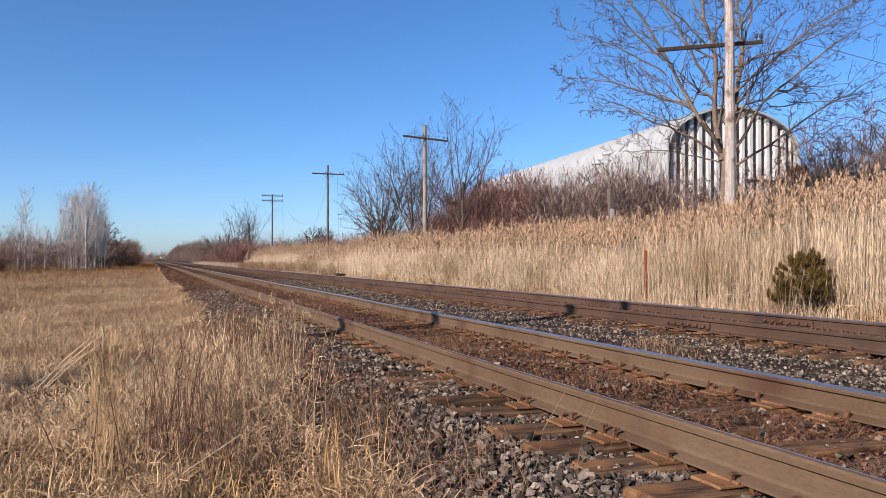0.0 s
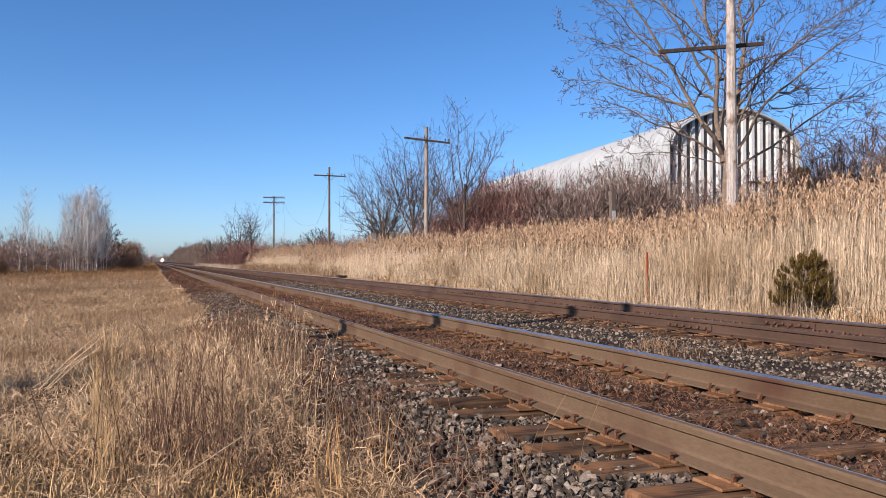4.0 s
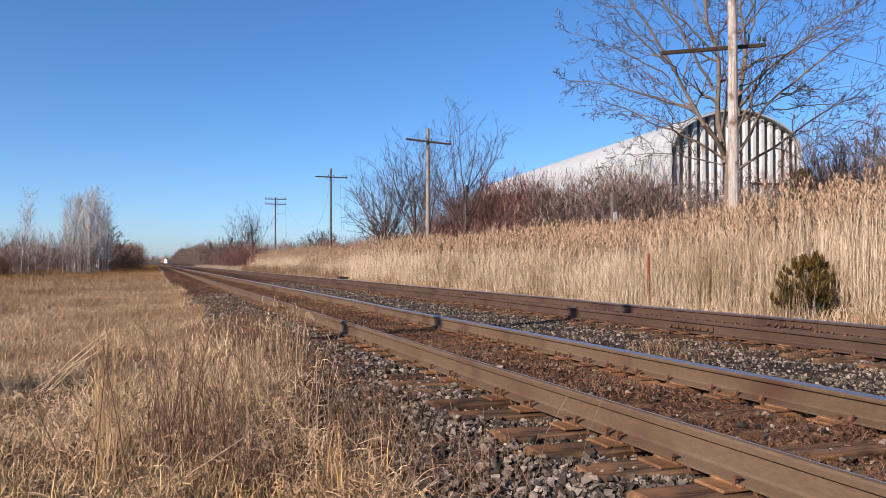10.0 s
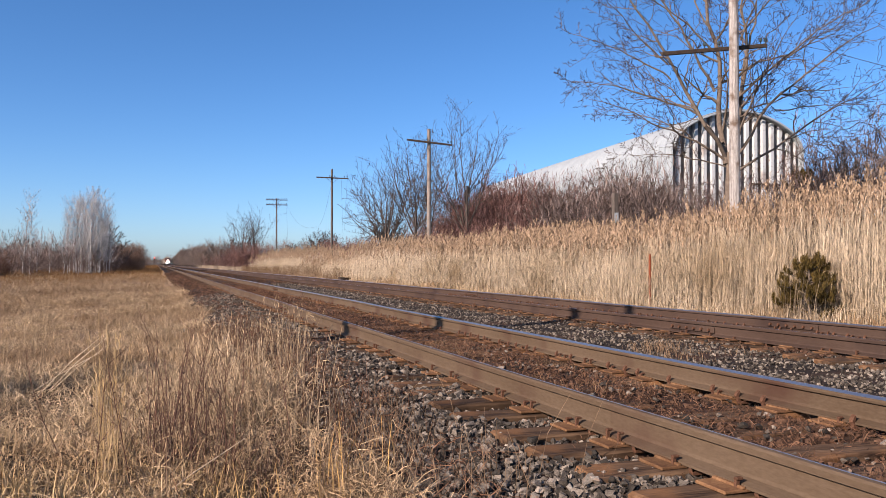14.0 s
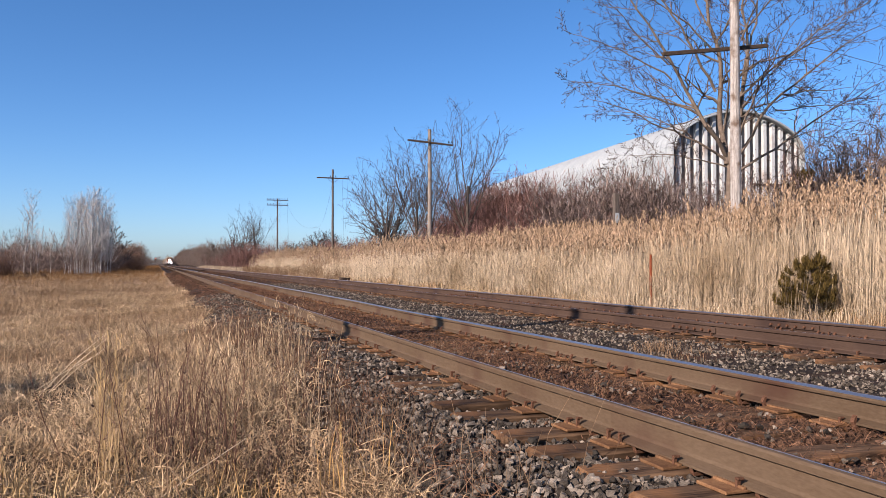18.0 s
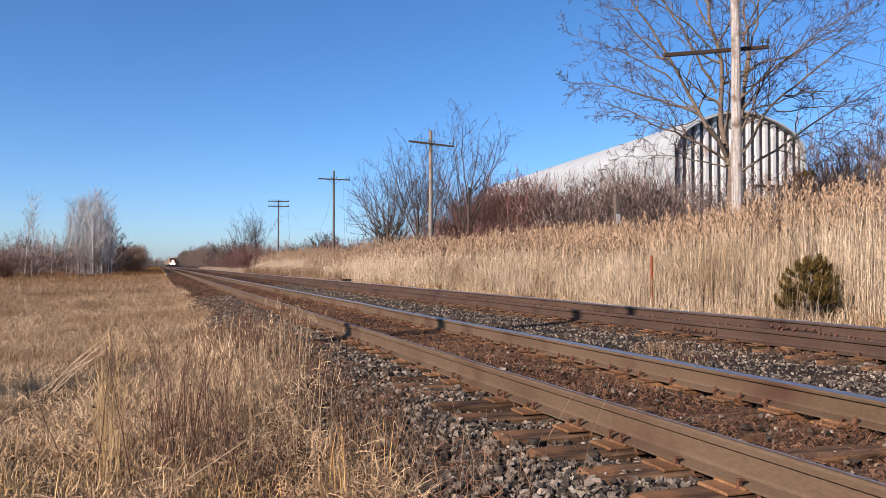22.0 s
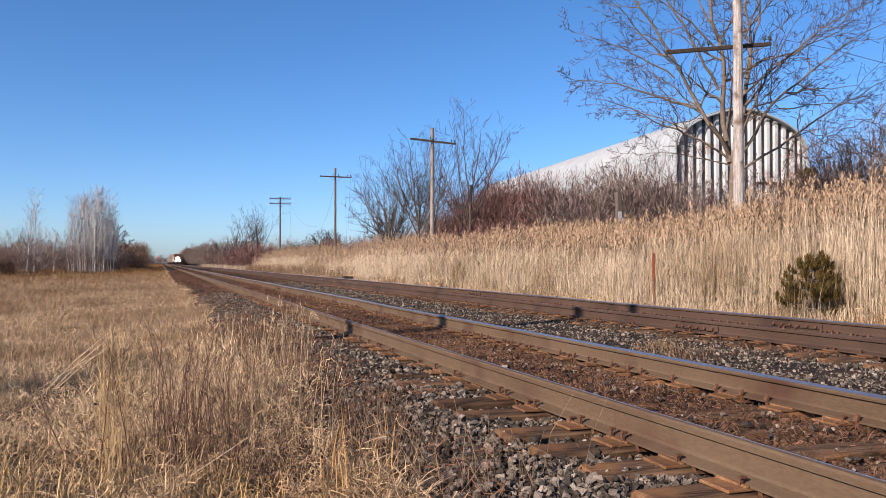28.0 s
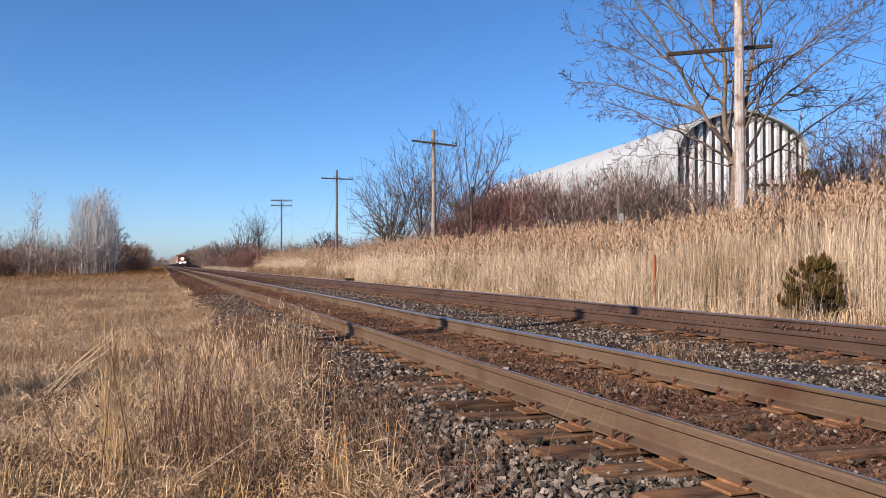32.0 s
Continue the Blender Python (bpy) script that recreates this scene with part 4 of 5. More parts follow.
# ---- reed bed ----
def reed_height(x, y):
    """Taller and shorter stands along the bank."""
    stand = np.interp(y, [7, 13, 18, 22, 28, 33, 37, 42, 47, 54, 57, 63, 66, 76, 95, 101], [1.06, 1.0, 0.86, 0.82, 0.88, 0.84, 0.82, 1.04, 0.95, 0.78, 0.5, 0.5, 0.86, 0.98, 0.92, 0.6])
    return (2.0 + 0.10 * np.sin(y * 0.55 + 1) + 0.05 * (x - 11)) * stand * (1 + 0.12 * np.sin(x * 3.1 + y * 2.3) * np.sin(y * 1.27 - x))


def reeds():
    rng = np.random.default_rng(17)
    n1, n2, n3 = 32000, 21000, 4500
    y = np.concatenate([rng.uniform(7.5, 32, n1), 32 + 70 * rng.random(n2) ** 1.2, rng.uniform(-10, 7.5, n3)])
    n = len(y)
    x = 10.75 + 5.3 * rng.random(n) ** 1.7 + 0.35 * np.sin(y * 0.7) * rng.random(n)
    keep = rng.random(n) < 0.45 + 0.75 * smooth(0.3, 0.65, patches(x, y, 0.45, 9))
    x, y, n = x[keep], y[keep], int(keep.sum())
    plume = rng.random(n) < np.where(x > 11.6, 0.24, 0.05)
    h = reed_height(x, y) * rng.uniform(0.45, 1.05, n) * (0.82 + 0.3 * patches(x, y, 0.9, 10))
    h = h * np.where(x < 11.3, rng.uniform(0.55, 1, n), 1)
    h = np.where(plume, reed_height(x, y) * rng.uniform(0.88, 1.16, n), h)
    base = np.stack([x, y, land(x, y) - 0.05], 1)
    r = (0.0024 + 0.00011 * np.abs(y)) * rng.uniform(0.6, 1.5, n)
    lean = rng.normal(0, 0.055, (n, 2)) + np.array([0.02, -0.02])
    tip = base + np.stack([lean[:, 0] * h, lean[:, 1] * h, h], 1)
    stalks = prisms(base, tip, r * 0.9, r * 0.6, 2)
    leaf = []
    for k in range(4):
        w = np.flatnonzero((y < 33) & (y > 5) | (k == 0))
        s = rng.uniform(0.08, 0.92, len(w))[:, None]
        p = base[w] * (1 - s) + tip[w] * s
        leaf.append(blades(p, rng.uniform(0.10, 0.42, len(w)), (0.005 + 0.00018 * np.abs(y[w])) * rng.uniform(0.5, 1.7, len(w)), rng.uniform(0.1, 1.6, len(w)), rng))
    v, f = merge([stalks] + leaf)
    tagged(new("reed_bed", mesh_from("reed_bed", v, f, M_REED)), "dense bed of tall straw-coloured dry reeds", "reeds", kind="stuff")
    top, ty = tip[plume], np.abs(y[plume])
    m = len(top)
    a = rng.normal(0.6, 0.7, m)
    droop = np.stack([np.cos(a), np.sin(a), np.zeros(m)], 1) * rng.uniform(0.02, 0.11, m)[:, None]
    size = rng.uniform(0.8, 1.5, m)
    pl = []
    for k in range(9):
        s = k / 8
        off = np.stack([rng.normal(0, 0.018, m), rng.normal(0, 0.018, m), (0.26 * s - 0.10) * size], 1) + droop * s * s
        pl.append(blades(top + off, rng.uniform(0.07, 0.15, m) * size * (1.1 - 0.5 * s), 0.021 + 0.0003 * ty, rng.uniform(0.3, 0.9, m), rng))
    v, f = merge(pl)
    tagged(new("reed_plumes", mesh_from("reed_plumes", v, f, M_PLUME)), "feathery brown seed plumes on the reeds", "reeds", kind="stuff")


reeds()


# ---- grass ----
def grass(name, label, xy, height, width, lean, material, seed):
    rng = np.random.default_rng(seed)
    x, y = xy(rng)
    n = len(x)
    base = np.stack([x, y, land(x, y) - 0.02], 1)
    h = height(x, y) * rng.uniform(0.45, 1.1, n)
    w, tilt = width(x, y) * rng.uniform(0.7, 1.3, n), rng.uniform(lean[0], lean[1], n)
    if y.min() > 27:                      # far grass: plain tapered blades
        a = rng.uniform(0, 2 * np.pi, n)
        v, f = prisms(base, base + np.stack([np.cos(a) * tilt, np.sin(a) * tilt, 1 - 0.3 * tilt], 1) * h[:, None], w * 0.55, w * 0.2, 2)
    else:
        v, f = blades(base, h, w, tilt, rng)
    return tagged(new(name, mesh_from(name, v, f, material)), label, "grass", kind="stuff")


# bare dark gaps in the near grass: place and radius
GAPS = ((0.22, 5.25, 0.34), (0.62, 5.3, 0.30), (-0.9, 6.7, 0.30), (-0.78, 5.2, 0.20), (-0.15, 4.35, 0.14), (-1.5, 7.6, 0.3), (0.5, 6.4, 0.2))


def standing(x, y):
    """How thickly grass stands: tussocks of two sizes with gaps between them."""
    d = 0.12 + 1.08 * smooth(0.30, 0.60, 0.6 * patches(x, y, 0.42, 1) + 0.4 * patches(x, y, 1.5, 2))
    for gx, gy, r in GAPS:
        d = d * (1 - 0.92 * np.exp(-(((x - gx) / r) ** 2 + ((y - gy) / (r * 1.3)) ** 2)))
    return d


def field_xy(n, y0, y1, power, right=0.9):
    def pick(rng):
        m = n * 4
        y = y0 + (y1 - y0) * rng.random(m) ** power
        left = -0.21 * y - 1.2
        edge = right + 0.12 - 0.45 * patches(0 * y, y, 1.3, 3)
        x = left + (edge - left) * rng.random(m)
        keep = np.flatnonzero(rng.random(m) * 1.2 < standing(x, y))[:n]
        return x[keep], y[keep]
    return pick


def tufts_xy(spots, n, radius):
    def pick(rng):
        k = rng.integers(0, len(spots), n)
        s = np.array(spots)
        x, y = s[k, 0] + rng.normal(0, radius, n), s[k, 1] + rng.normal(0, radius * 1.2, n)
        keep = rng.random(n) < np.minimum(1, 0.25 + standing(x, y)) if y.max() < 12 else np.ones(n, bool)
        return x[keep], y[keep]
    return pick


def litter(name, label, xy, length, width, steep, material, seed, category="grass", rise=0.05):
    """Short curled dead blades lying in all directions."""
    rng = np.random.default_rng(seed)
    x, y = xy(rng)
    n = len(x)
    a, e = rng.uniform(0, 2 * np.pi, n), radians(steep) * np.abs(rng.normal(0, 1, n)).clip(0, 1.6)
    d = np.stack([np.cos(a) * np.cos(e), np.sin(a) * np.cos(e), np.sin(e)], 1)
    ln = (length(x, y) * rng.uniform(0.4, 1.3, n))[:, None]
    base = np.stack([x, y, land(x, y) + 0.01 + rng.uniform(0, rise, n) * np.minimum(1, ln[:, 0] * 8)], 1)
    side = np.cross(d, rng.normal(size=(n, 3)))
    side = side / np.linalg.norm(side, axis=1, keepdims=True) * (width(x, y) * rng.uniform(0.6, 1.4, n) / 2)[:, None]
    bow = (rng.normal(0, 0.13, (n, 3)) + [0, 0, 0.10]) * ln
    ring = []
    for s, w in ((0.0, 1.0), (0.36, 1.0), (0.72, 0.8), (1.0, 0.25)):
        q = base + d * ln * s + bow * (4 * s * (1 - s))
        q[:, 2] = np.maximum(q[:, 2], base[:, 2] - 0.01)
        ring += [q - side * w, q + side * w]
    v = np.stack(ring, 1).reshape(-1, 3)
    k = np.arange(n)[:, None] * 8
    f = np.concatenate([k + [0, 1, 3, 2], k + [2, 3, 5, 4], k + [4, 5, 7, 6]])
    return tagged(new(name, mesh_from(name, v, f, material)), label, category, kind="stuff")


def stems(name, label, xy, height, radius, lean, material, seed, heads=None):
    """Thin upright dead stems, some with a small seed head."""
    rng = np.random.default_rng(seed)
    x, y = xy(rng)
    n = len(x)
    p = np.stack([x, y, land(x, y) - 0.02], 1)
    h = height * rng.uniform(0.5, 1.15, n)
    l1 = rng.normal(0, lean, (n, 2))
    q = p + np.stack([l1[:, 0] * h * 0.5, l1[:, 1] * h * 0.5, h * 0.55], 1)
    l2 = l1 + rng.normal(0, lean * 0.7, (n, 2))
    t = q + np.stack([l2[:, 0] * h * 0.5, l2[:, 1] * h * 0.5, h * 0.45], 1)
    r = radius * rng.uniform(0.6, 1.3, n) * (1 + 0.05 * y)
    ob = tagged(new(name, mesh_from(name, *merge([prisms(p, q, r, r * 0.8), prisms(q, t, r * 0.8, r * 0.4)]), material)), label, "grass", kind="stuff")
    if heads:
        hv = []
        for k in range(4):
            hv.append(blades(t - [0, 0, 0.03 * k], rng.uniform(0.03, 0.07, n), 0.004 * (1 + 0.03 * y) + 0 * h, rng.uniform(0.3, 1.1, n), rng))
        tagged(new(name + "_heads", mesh_from(name + "_heads", *merge(hv), heads)), "dry seed heads on " + label, "grass", kind="stuff")
    return ob


PATCH = lambda x, y: 0.75 + 0.35 * np.sin(x * 2.3 + y * 1.1) * np.sin(y * 0.9 - x)
litter("matted_grass", "matted curled dead straw grass", field_xy(46000, 2.7, 11, 1.2, 1.05), lambda x, y: 0.15 * PATCH(x, y), lambda x, y: 0.0032 + 0.0002 * y, 42, M_STRAW, 31, rise=0.10)
litter("straw_chaff", "short pale broken straw matted on the ground", lambda rng: (-2.2 + 3.2 * rng.random(30000), 2.8 + 5.6 * rng.random(30000) ** 1.2), lambda x, y: 0.055 + 0 * y, lambda x, y: 0.0034 + 0.0002 * y, 36, M_STRAW, 69, rise=0.16)
litter("golden_chaff", "short golden straw matted at the near edge of the field", lambda rng: (-1.5 + 2.0 * rng.random(9000), 2.9 + 2.1 * rng.random(9000)), lambda x, y: 0.075 + 0 * y, lambda x, y: 0.0034 + 0 * y, 40, M_TUFT, 70, rise=0.18)
litter("brown_litter", "brown dead leaves and stalks in the grass", field_xy(22000, 2.7, 13, 1.3, 1.0), lambda x, y: 0.10 + 0 * y, lambda x, y: 0.0045 + 0.0002 * y, 38, M_STRAW_BROWN, 32)
grass("field_grass", "long dry straw-coloured field grass", field_xy(84000, 6.4, 36, 1.5, 1.0), lambda x, y: (0.05 + 0.028 * np.minimum(y, 9) + 0.002 * y) * (0.45 + 0.70 * patches(x, y, 0.8, 4)), lambda x, y: 0.0018 + 0.00013 * y, (0.4, 1.7), M_STRAW, 33)
litter("field_litter", "pale dead grass litter in the field", field_xy(18000, 7.0, 34, 1.4, 1.15), lambda x, y: 0.14 + 0.003 * y, lambda x, y: 0.003 + 0.00022 * y, 30, M_STRAW, 50)
grass("brown_field_grass", "brown dead grass in the field", field_xy(54000, 6.6, 40, 1.4, 0.95), lambda x, y: (0.09 + 0.025 * np.minimum(y, 9) + 0.002 * y) * (0.40 + 0.80 * patches(x, y, 1.1, 5)), lambda x, y: 0.0018 + 0.00015 * y, (0.3, 1.6), M_STRAW_BROWN, 40)
grass("far_field_grass", "dry straw-coloured grass across the field", field_xy(56000, 30, 130, 1.5, 0.8), lambda x, y: 0.20 + 0.22 * patches(x, y, 2.2, 6), lambda x, y: 0.003 + 0.00016 * y, (0.4, 1.8), M_STRAW, 41)
grass("brown_far_grass", "brown dead grass far across the field", field_xy(36000, 28, 130, 1.4, 0.7), lambda x, y: 0.18 + 0.26 * patches(x, y, 2.5, 7), lambda x, y: 0.003 + 0.00016 * y, (0.4, 1.8), M_STRAW_BROWN, 42)
grass("rust_field_grass", "rust-orange dry grass beside the track", field_xy(30000, 55, 150, 0.9, 0.9), lambda x, y: 0.30 + 0.5 * patches(x, y, 4.0, 8) * smooth(50, 100, y), lambda x, y: 0.004 + 0.0002 * y, (0.2, 1.2), M_RUSTGRASS, 43)
grass("end_field_grass", "rust-brown dry grass at the far end of the field", lambda rng: (0.6 - 22 * rng.random(12000) ** 1.5, rng.uniform(140, 420, 12000)), lambda x, y: 0.8 + 0 * y, lambda x, y: 0.02 + 0.0004 * y, (0.2, 0.7), M_RUSTGRASS, 63)
rnd = random.Random(12)
stems("field_stems", "tall thin dry stems in the field", field_xy(1000, 5.5, 34, 1.2, 0.8), 0.44, 0.0013, 0.14, M_STRAW, 44)
stems("tall_weeds", "tall dry grass clump at the edge of the ballast", tufts_xy([(rnd.uniform(0.15, 1.1), rnd.uniform(4.6, 7.6)) for _ in range(44)], 480, 0.07), 0.70, 0.0015, 0.16, M_STRAW, 34, M_STRAW)
grass("weed_blades", "dry leaves of the tall grass clump", tufts_xy([(rnd.uniform(-0.30, 0.95), rnd.uniform(4.0, 7.2)) for _ in range(50)], 800, 0.08), lambda x, y: 0.36 + 0 * y, lambda x, y: 0.0045 + 0 * y, (0.2, 0.9), M_STRAW, 45)
litter("clump_leaves", "pale curled leaves in the tall grass clump", tufts_xy([(rnd.uniform(-0.30, 1.0), rnd.uniform(3.7, 7.4)) for _ in range(80)], 10000, 0.10), lambda x, y: 0.11 + 0 * y, lambda x, y: 0.0032 + 0 * y, 45, M_STRAW, 51, rise=0.34)
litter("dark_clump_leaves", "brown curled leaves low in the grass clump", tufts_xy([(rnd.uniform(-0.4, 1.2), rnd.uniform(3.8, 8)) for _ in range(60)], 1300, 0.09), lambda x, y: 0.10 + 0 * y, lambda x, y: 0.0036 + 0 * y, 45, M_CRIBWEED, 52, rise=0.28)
stems("brown_weeds", "brown dead weed stems among the grass", tufts_xy([(rnd.uniform(-0.5, 1.2), rnd.uniform(3.6, 8.5)) for _ in range(60)], 300, 0.08), 0.52, 0.0018, 0.2, M_STRAW_BROWN, 35)
stems("shoulder_weeds", "brown dead grass creeping over the ballast edge", tufts_xy([(rnd.uniform(0.7, 1.5), rnd.uniform(3.2, 13)) for _ in range(80)], 650, 0.12), 0.34, 0.0016, 0.3, M_STRAW_BROWN, 36)
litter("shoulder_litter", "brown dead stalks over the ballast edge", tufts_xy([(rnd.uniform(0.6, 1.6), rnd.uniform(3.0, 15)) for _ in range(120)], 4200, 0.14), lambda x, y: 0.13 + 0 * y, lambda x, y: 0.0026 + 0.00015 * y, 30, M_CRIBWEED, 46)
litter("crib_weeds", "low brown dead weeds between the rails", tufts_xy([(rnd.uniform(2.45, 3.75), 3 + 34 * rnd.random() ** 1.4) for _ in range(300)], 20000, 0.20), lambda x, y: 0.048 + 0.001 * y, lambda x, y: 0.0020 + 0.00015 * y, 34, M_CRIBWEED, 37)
grass("track_tuft", "small tuft of dry grass between the tracks", tufts_xy([(5.3 + 0.25 * rnd.gauss(0, 1), 7.3 + 0.35 * rnd.gauss(0, 1)) for _ in range(14)], 700, 0.12), lambda x, y: 0.20 + 0 * y, lambda x, y: 0.004 + 0 * y, (0.1, 0.9), M_STRAW_BROWN, 38)
grass("crib_straw", "sparse tufts of pale dead weeds between the rails", tufts_xy([(rnd.uniform(2.65, 3.65), 4.6 + 4.5 * rnd.random()) for _ in range(34)], 1500, 0.09), lambda x, y: 0.13 + 0 * y, lambda x, y: 0.0026 + 0 * y, (0.2, 1.2), M_STRAW_BROWN, 68)
grass("reed_foot_grass", "short dry grass along the foot of the reeds", lambda rng: (rng.uniform(9.7, 11.2, 12000), 7 + 60 * rng.random(12000) ** 1.4), lambda x, y: 0.12 + 0.42 * np.clip(x - 9.9, 0, 1), lambda x, y: 0.007 + 0.0004 * y, (0.2, 0.9), M_STRAW, 39)


litter("reed_litter", "dry fallen leaves caught among the reeds", lambda rng: (10.7 + 2.6 * rng.random(16000) ** 1.4, 6 + 30 * rng.random(16000)), lambda x, y: 0.22 + 0 * y, lambda x, y: 0.005 + 0.00015 * y, 55, M_REED, 55, "reeds", rise=1.2)
grass("low_bank_grass", "low clumps of straw grass far along the bank", tufts_xy([(10.7 + 1.6 * rnd.random(), rnd.uniform(104, 215)) for _ in range(60)], 7000, 0.9), lambda x, y: 0.8 + 0 * y, lambda x, y: 0.035 + 0 * y, (0.2, 0.8), M_REED, 56)
stems("bank_weeds", "brown dead weeds at the foot of the bank", lambda rng: (10.2 + 1.8 * rng.random(3200), 48 + 56 * rng.random(3200)), 0.85, 0.0025, 0.25, M_STRAW_BROWN, 57)
litter("strip_litter", "brown dead stalks lying along the track edge", lambda rng: (1.0 + 0.8 * rng.random(2200) ** 0.9, 9 + 60 * rng.random(2200) ** 1.5), lambda x, y: 0.10 + 0.001 * y, lambda x, y: 0.0030 + 0.0002 * y, 16, M_CRIBWEED, 58)
stems("edge_weeds", "thicket of thin brown weed stems at the ballast edge", tufts_xy([(rnd.gauss(1.15, 0.2), 4.4 + 7 * rnd.random() ** 1.3) for _ in range(70)], 520, 0.10), 0.30, 0.0015, 0.22, M_CRIBWEED, 59)
litter("back_grass", "matted dead straw grass beside the track", lambda rng: (rng.uniform(-9, 0.9, 16000), rng.uniform(-9, 2.8, 16000)), lambda x, y: 0.3 + 0 * y, lambda x, y: 0.014 + 0 * y, 40, M_STRAW, 60, rise=0.08)
litter("side_grass", "matted dead straw grass out in the field", lambda rng: (-2.2 - 0.2 * (s := rng.uniform(2.6, 16, 8000)) - 7 * rng.random(8000), s), lambda x, y: 0.3 + 0 * y, lambda x, y: 0.015 + 0 * y, 42, M_STRAW, 61, rise=0.10)
grass("back_tall_grass", "standing dry grass beside the track", lambda rng: (rng.uniform(-12, 0.4, 9000), rng.uniform(-10, 1.6, 9000)), lambda x, y: 0.24 + 0 * y, lambda x, y: 0.006 + 0 * y, (0.2, 1.0), M_STRAW_BROWN, 62)
grass("golden_blades", "golden upright dead grass blades at the ballast edge", tufts_xy([(rnd.uniform(0.05, 1.15), rnd.uniform(2.9, 4.6)) for _ in range(26)], 150, 0.05), lambda x, y: 0.46 + 0 * y, lambda x, y: 0.006 + 0 * y, (0.02, 0.22), M_GOLD, 47)
stems("weed_thicket", "thicket of dark red-brown dead weed stems in the grass", tufts_xy([(rnd.gauss(0.16, 0.13), rnd.gauss(5.15, 0.2)) for _ in range(26)], 230, 0.05), 0.72, 0.0021, 0.14, M_STALKS, 64)
stems("dark_weeds", "dark dead weed stems low in the straw", tufts_xy([(rnd.uniform(-0.1, 1.1), rnd.uniform(4.3, 6.4)) for _ in range(40)], 260, 0.06), 0.42, 0.0018, 0.22, M_STALKS, 65)
stems("tall_tufts", "tall slender golden grass tufts in the matted straw", tufts_xy([(-0.22, 4.72), (-0.25, 4.78), (-0.17, 4.66), (-0.24, 4.70)], 90, 0.035), 0.92, 0.0016, 0.07, M_TUFT, 66, M_TUFT)
grass("tuft_blades", "golden leaves at the foot of the tall grass tufts", tufts_xy([(-0.22, 4.72), (-0.26, 4.8), (-0.16, 4.66), (-0.62, 4.3), (-0.70, 4.5), (-0.45, 4.2), (0.12, 4.35)], 420, 0.05), lambda x, y: 0.42 + 0 * y, lambda x, y: 0.0045 + 0 * y, (0.05, 0.45), M_TUFT, 67)
grass("green_blades", "short yellow-green grass blades in the dead straw", tufts_xy([(rnd.uniform(-0.9, 0.15), rnd.uniform(3.0, 4.1)) for _ in range(30)], 1100, 0.07), lambda x, y: 0.16 + 0 * y, lambda x, y: 0.004 + 0 * y, (0.2, 1.1), M_GREENISH, 53)
stems("bush_straw", "tall pale reed stems standing before the cedar bush", lambda rng: (rng.uniform(9.95, 10.3, 26), rng.uniform(10.0, 11.1, 26)), 0.8, 0.0028, 0.06, M_REED, 72)
grass("reed_front_straw", "loose straw in front of the cedar bush", lambda rng: (rng.uniform(9.9, 10.6, 620), rng.uniform(9.4, 17.5, 620)), lambda x, y: 0.46 + 0 * y, lambda x, y: 0.007 + 0 * y, (0.05, 0.6), M_REED, 48)


def tube(name, pts, radii, n, material):
    """One continuous tapered stem through the points."""
    v = [p + Vector((math.cos(2 * math.pi * k / n), math.sin(2 * math.pi * k / n), 0)) * r for p, r in zip(pts, radii) for k in range(n)]
    f = [(i * n + k, i * n + (k + 1) % n, (i + 1) * n + (k + 1) % n, (i + 1) * n + k) for i in range(len(pts) - 1) for k in range(n)]
    return mesh_from(name, [tuple(q) for q in v], f, material)


def weed_stalk(x, y, h, seed):
    """One dark dead weed: a crooked stem with side twigs and a few curled leaves."""
    rng = random.Random(seed)
    root = tagged(new("dead_weed"), "tall dark dead weed stalk with curled brown leaves", "weed", "dead weeds by the track")
    root.matrix_basis = on(x, y, 0.02, rng.uniform(0, 360))
    rows, leaves = [], []
    p, d = Vector((0, 0, 0)), Vector((rng.uniform(-.25, .25), rng.uniform(-.25, .25), 1)).normalized()
    for k in range(6):
        d = (d + Vector((rng.gauss(0, .08), rng.gauss(0, .08), 0.05))).normalized()
        q = p + d * h / 6
        rows.append((p, q, 0.0042 * (1 - k * 0.11), 0.0042 * (1 - k * 0.11 - 0.1), 0))
        if k > 1:
            for _ in range(rng.choice((1, 2, 2))):
                e = (d + Vector((rng.gauss(0, .7), rng.gauss(0, .7), 0.2))).normalized()
                rows.append((q, q + e * h * rng.uniform(0.08, 0.22), 0.0018, 0.0008, 1))
                leaves.append(q + e * h * rng.uniform(0.05, 0.2))
        p = q
    under(new("stem", tube("stem", [r[0] for r in rows if r[4] == 0] + [p], [0.0042 * (1 - 0.11 * k) for k in range(7)], 5, M_STALK)), root)
    for r in rows:
        if r[4]:
            under(new("side_twig", limbs_mesh("side_twig", [r], 4, M_STALK)), root)
    for c in leaves[:3]:
        bm = bmesh.new()
        r = rng.uniform(0.007, 0.015)
        v = [bm.verts.new(c + Vector((math.cos(t) * r, math.sin(t) * r * 0.6, rng.uniform(-.6, .6) * r - r))) for t in (0, 1.2, 2.4, 3.6, 4.9)]
        bm.faces.new(v)
        part("leaf", bm, M_STALK, root)
    return root


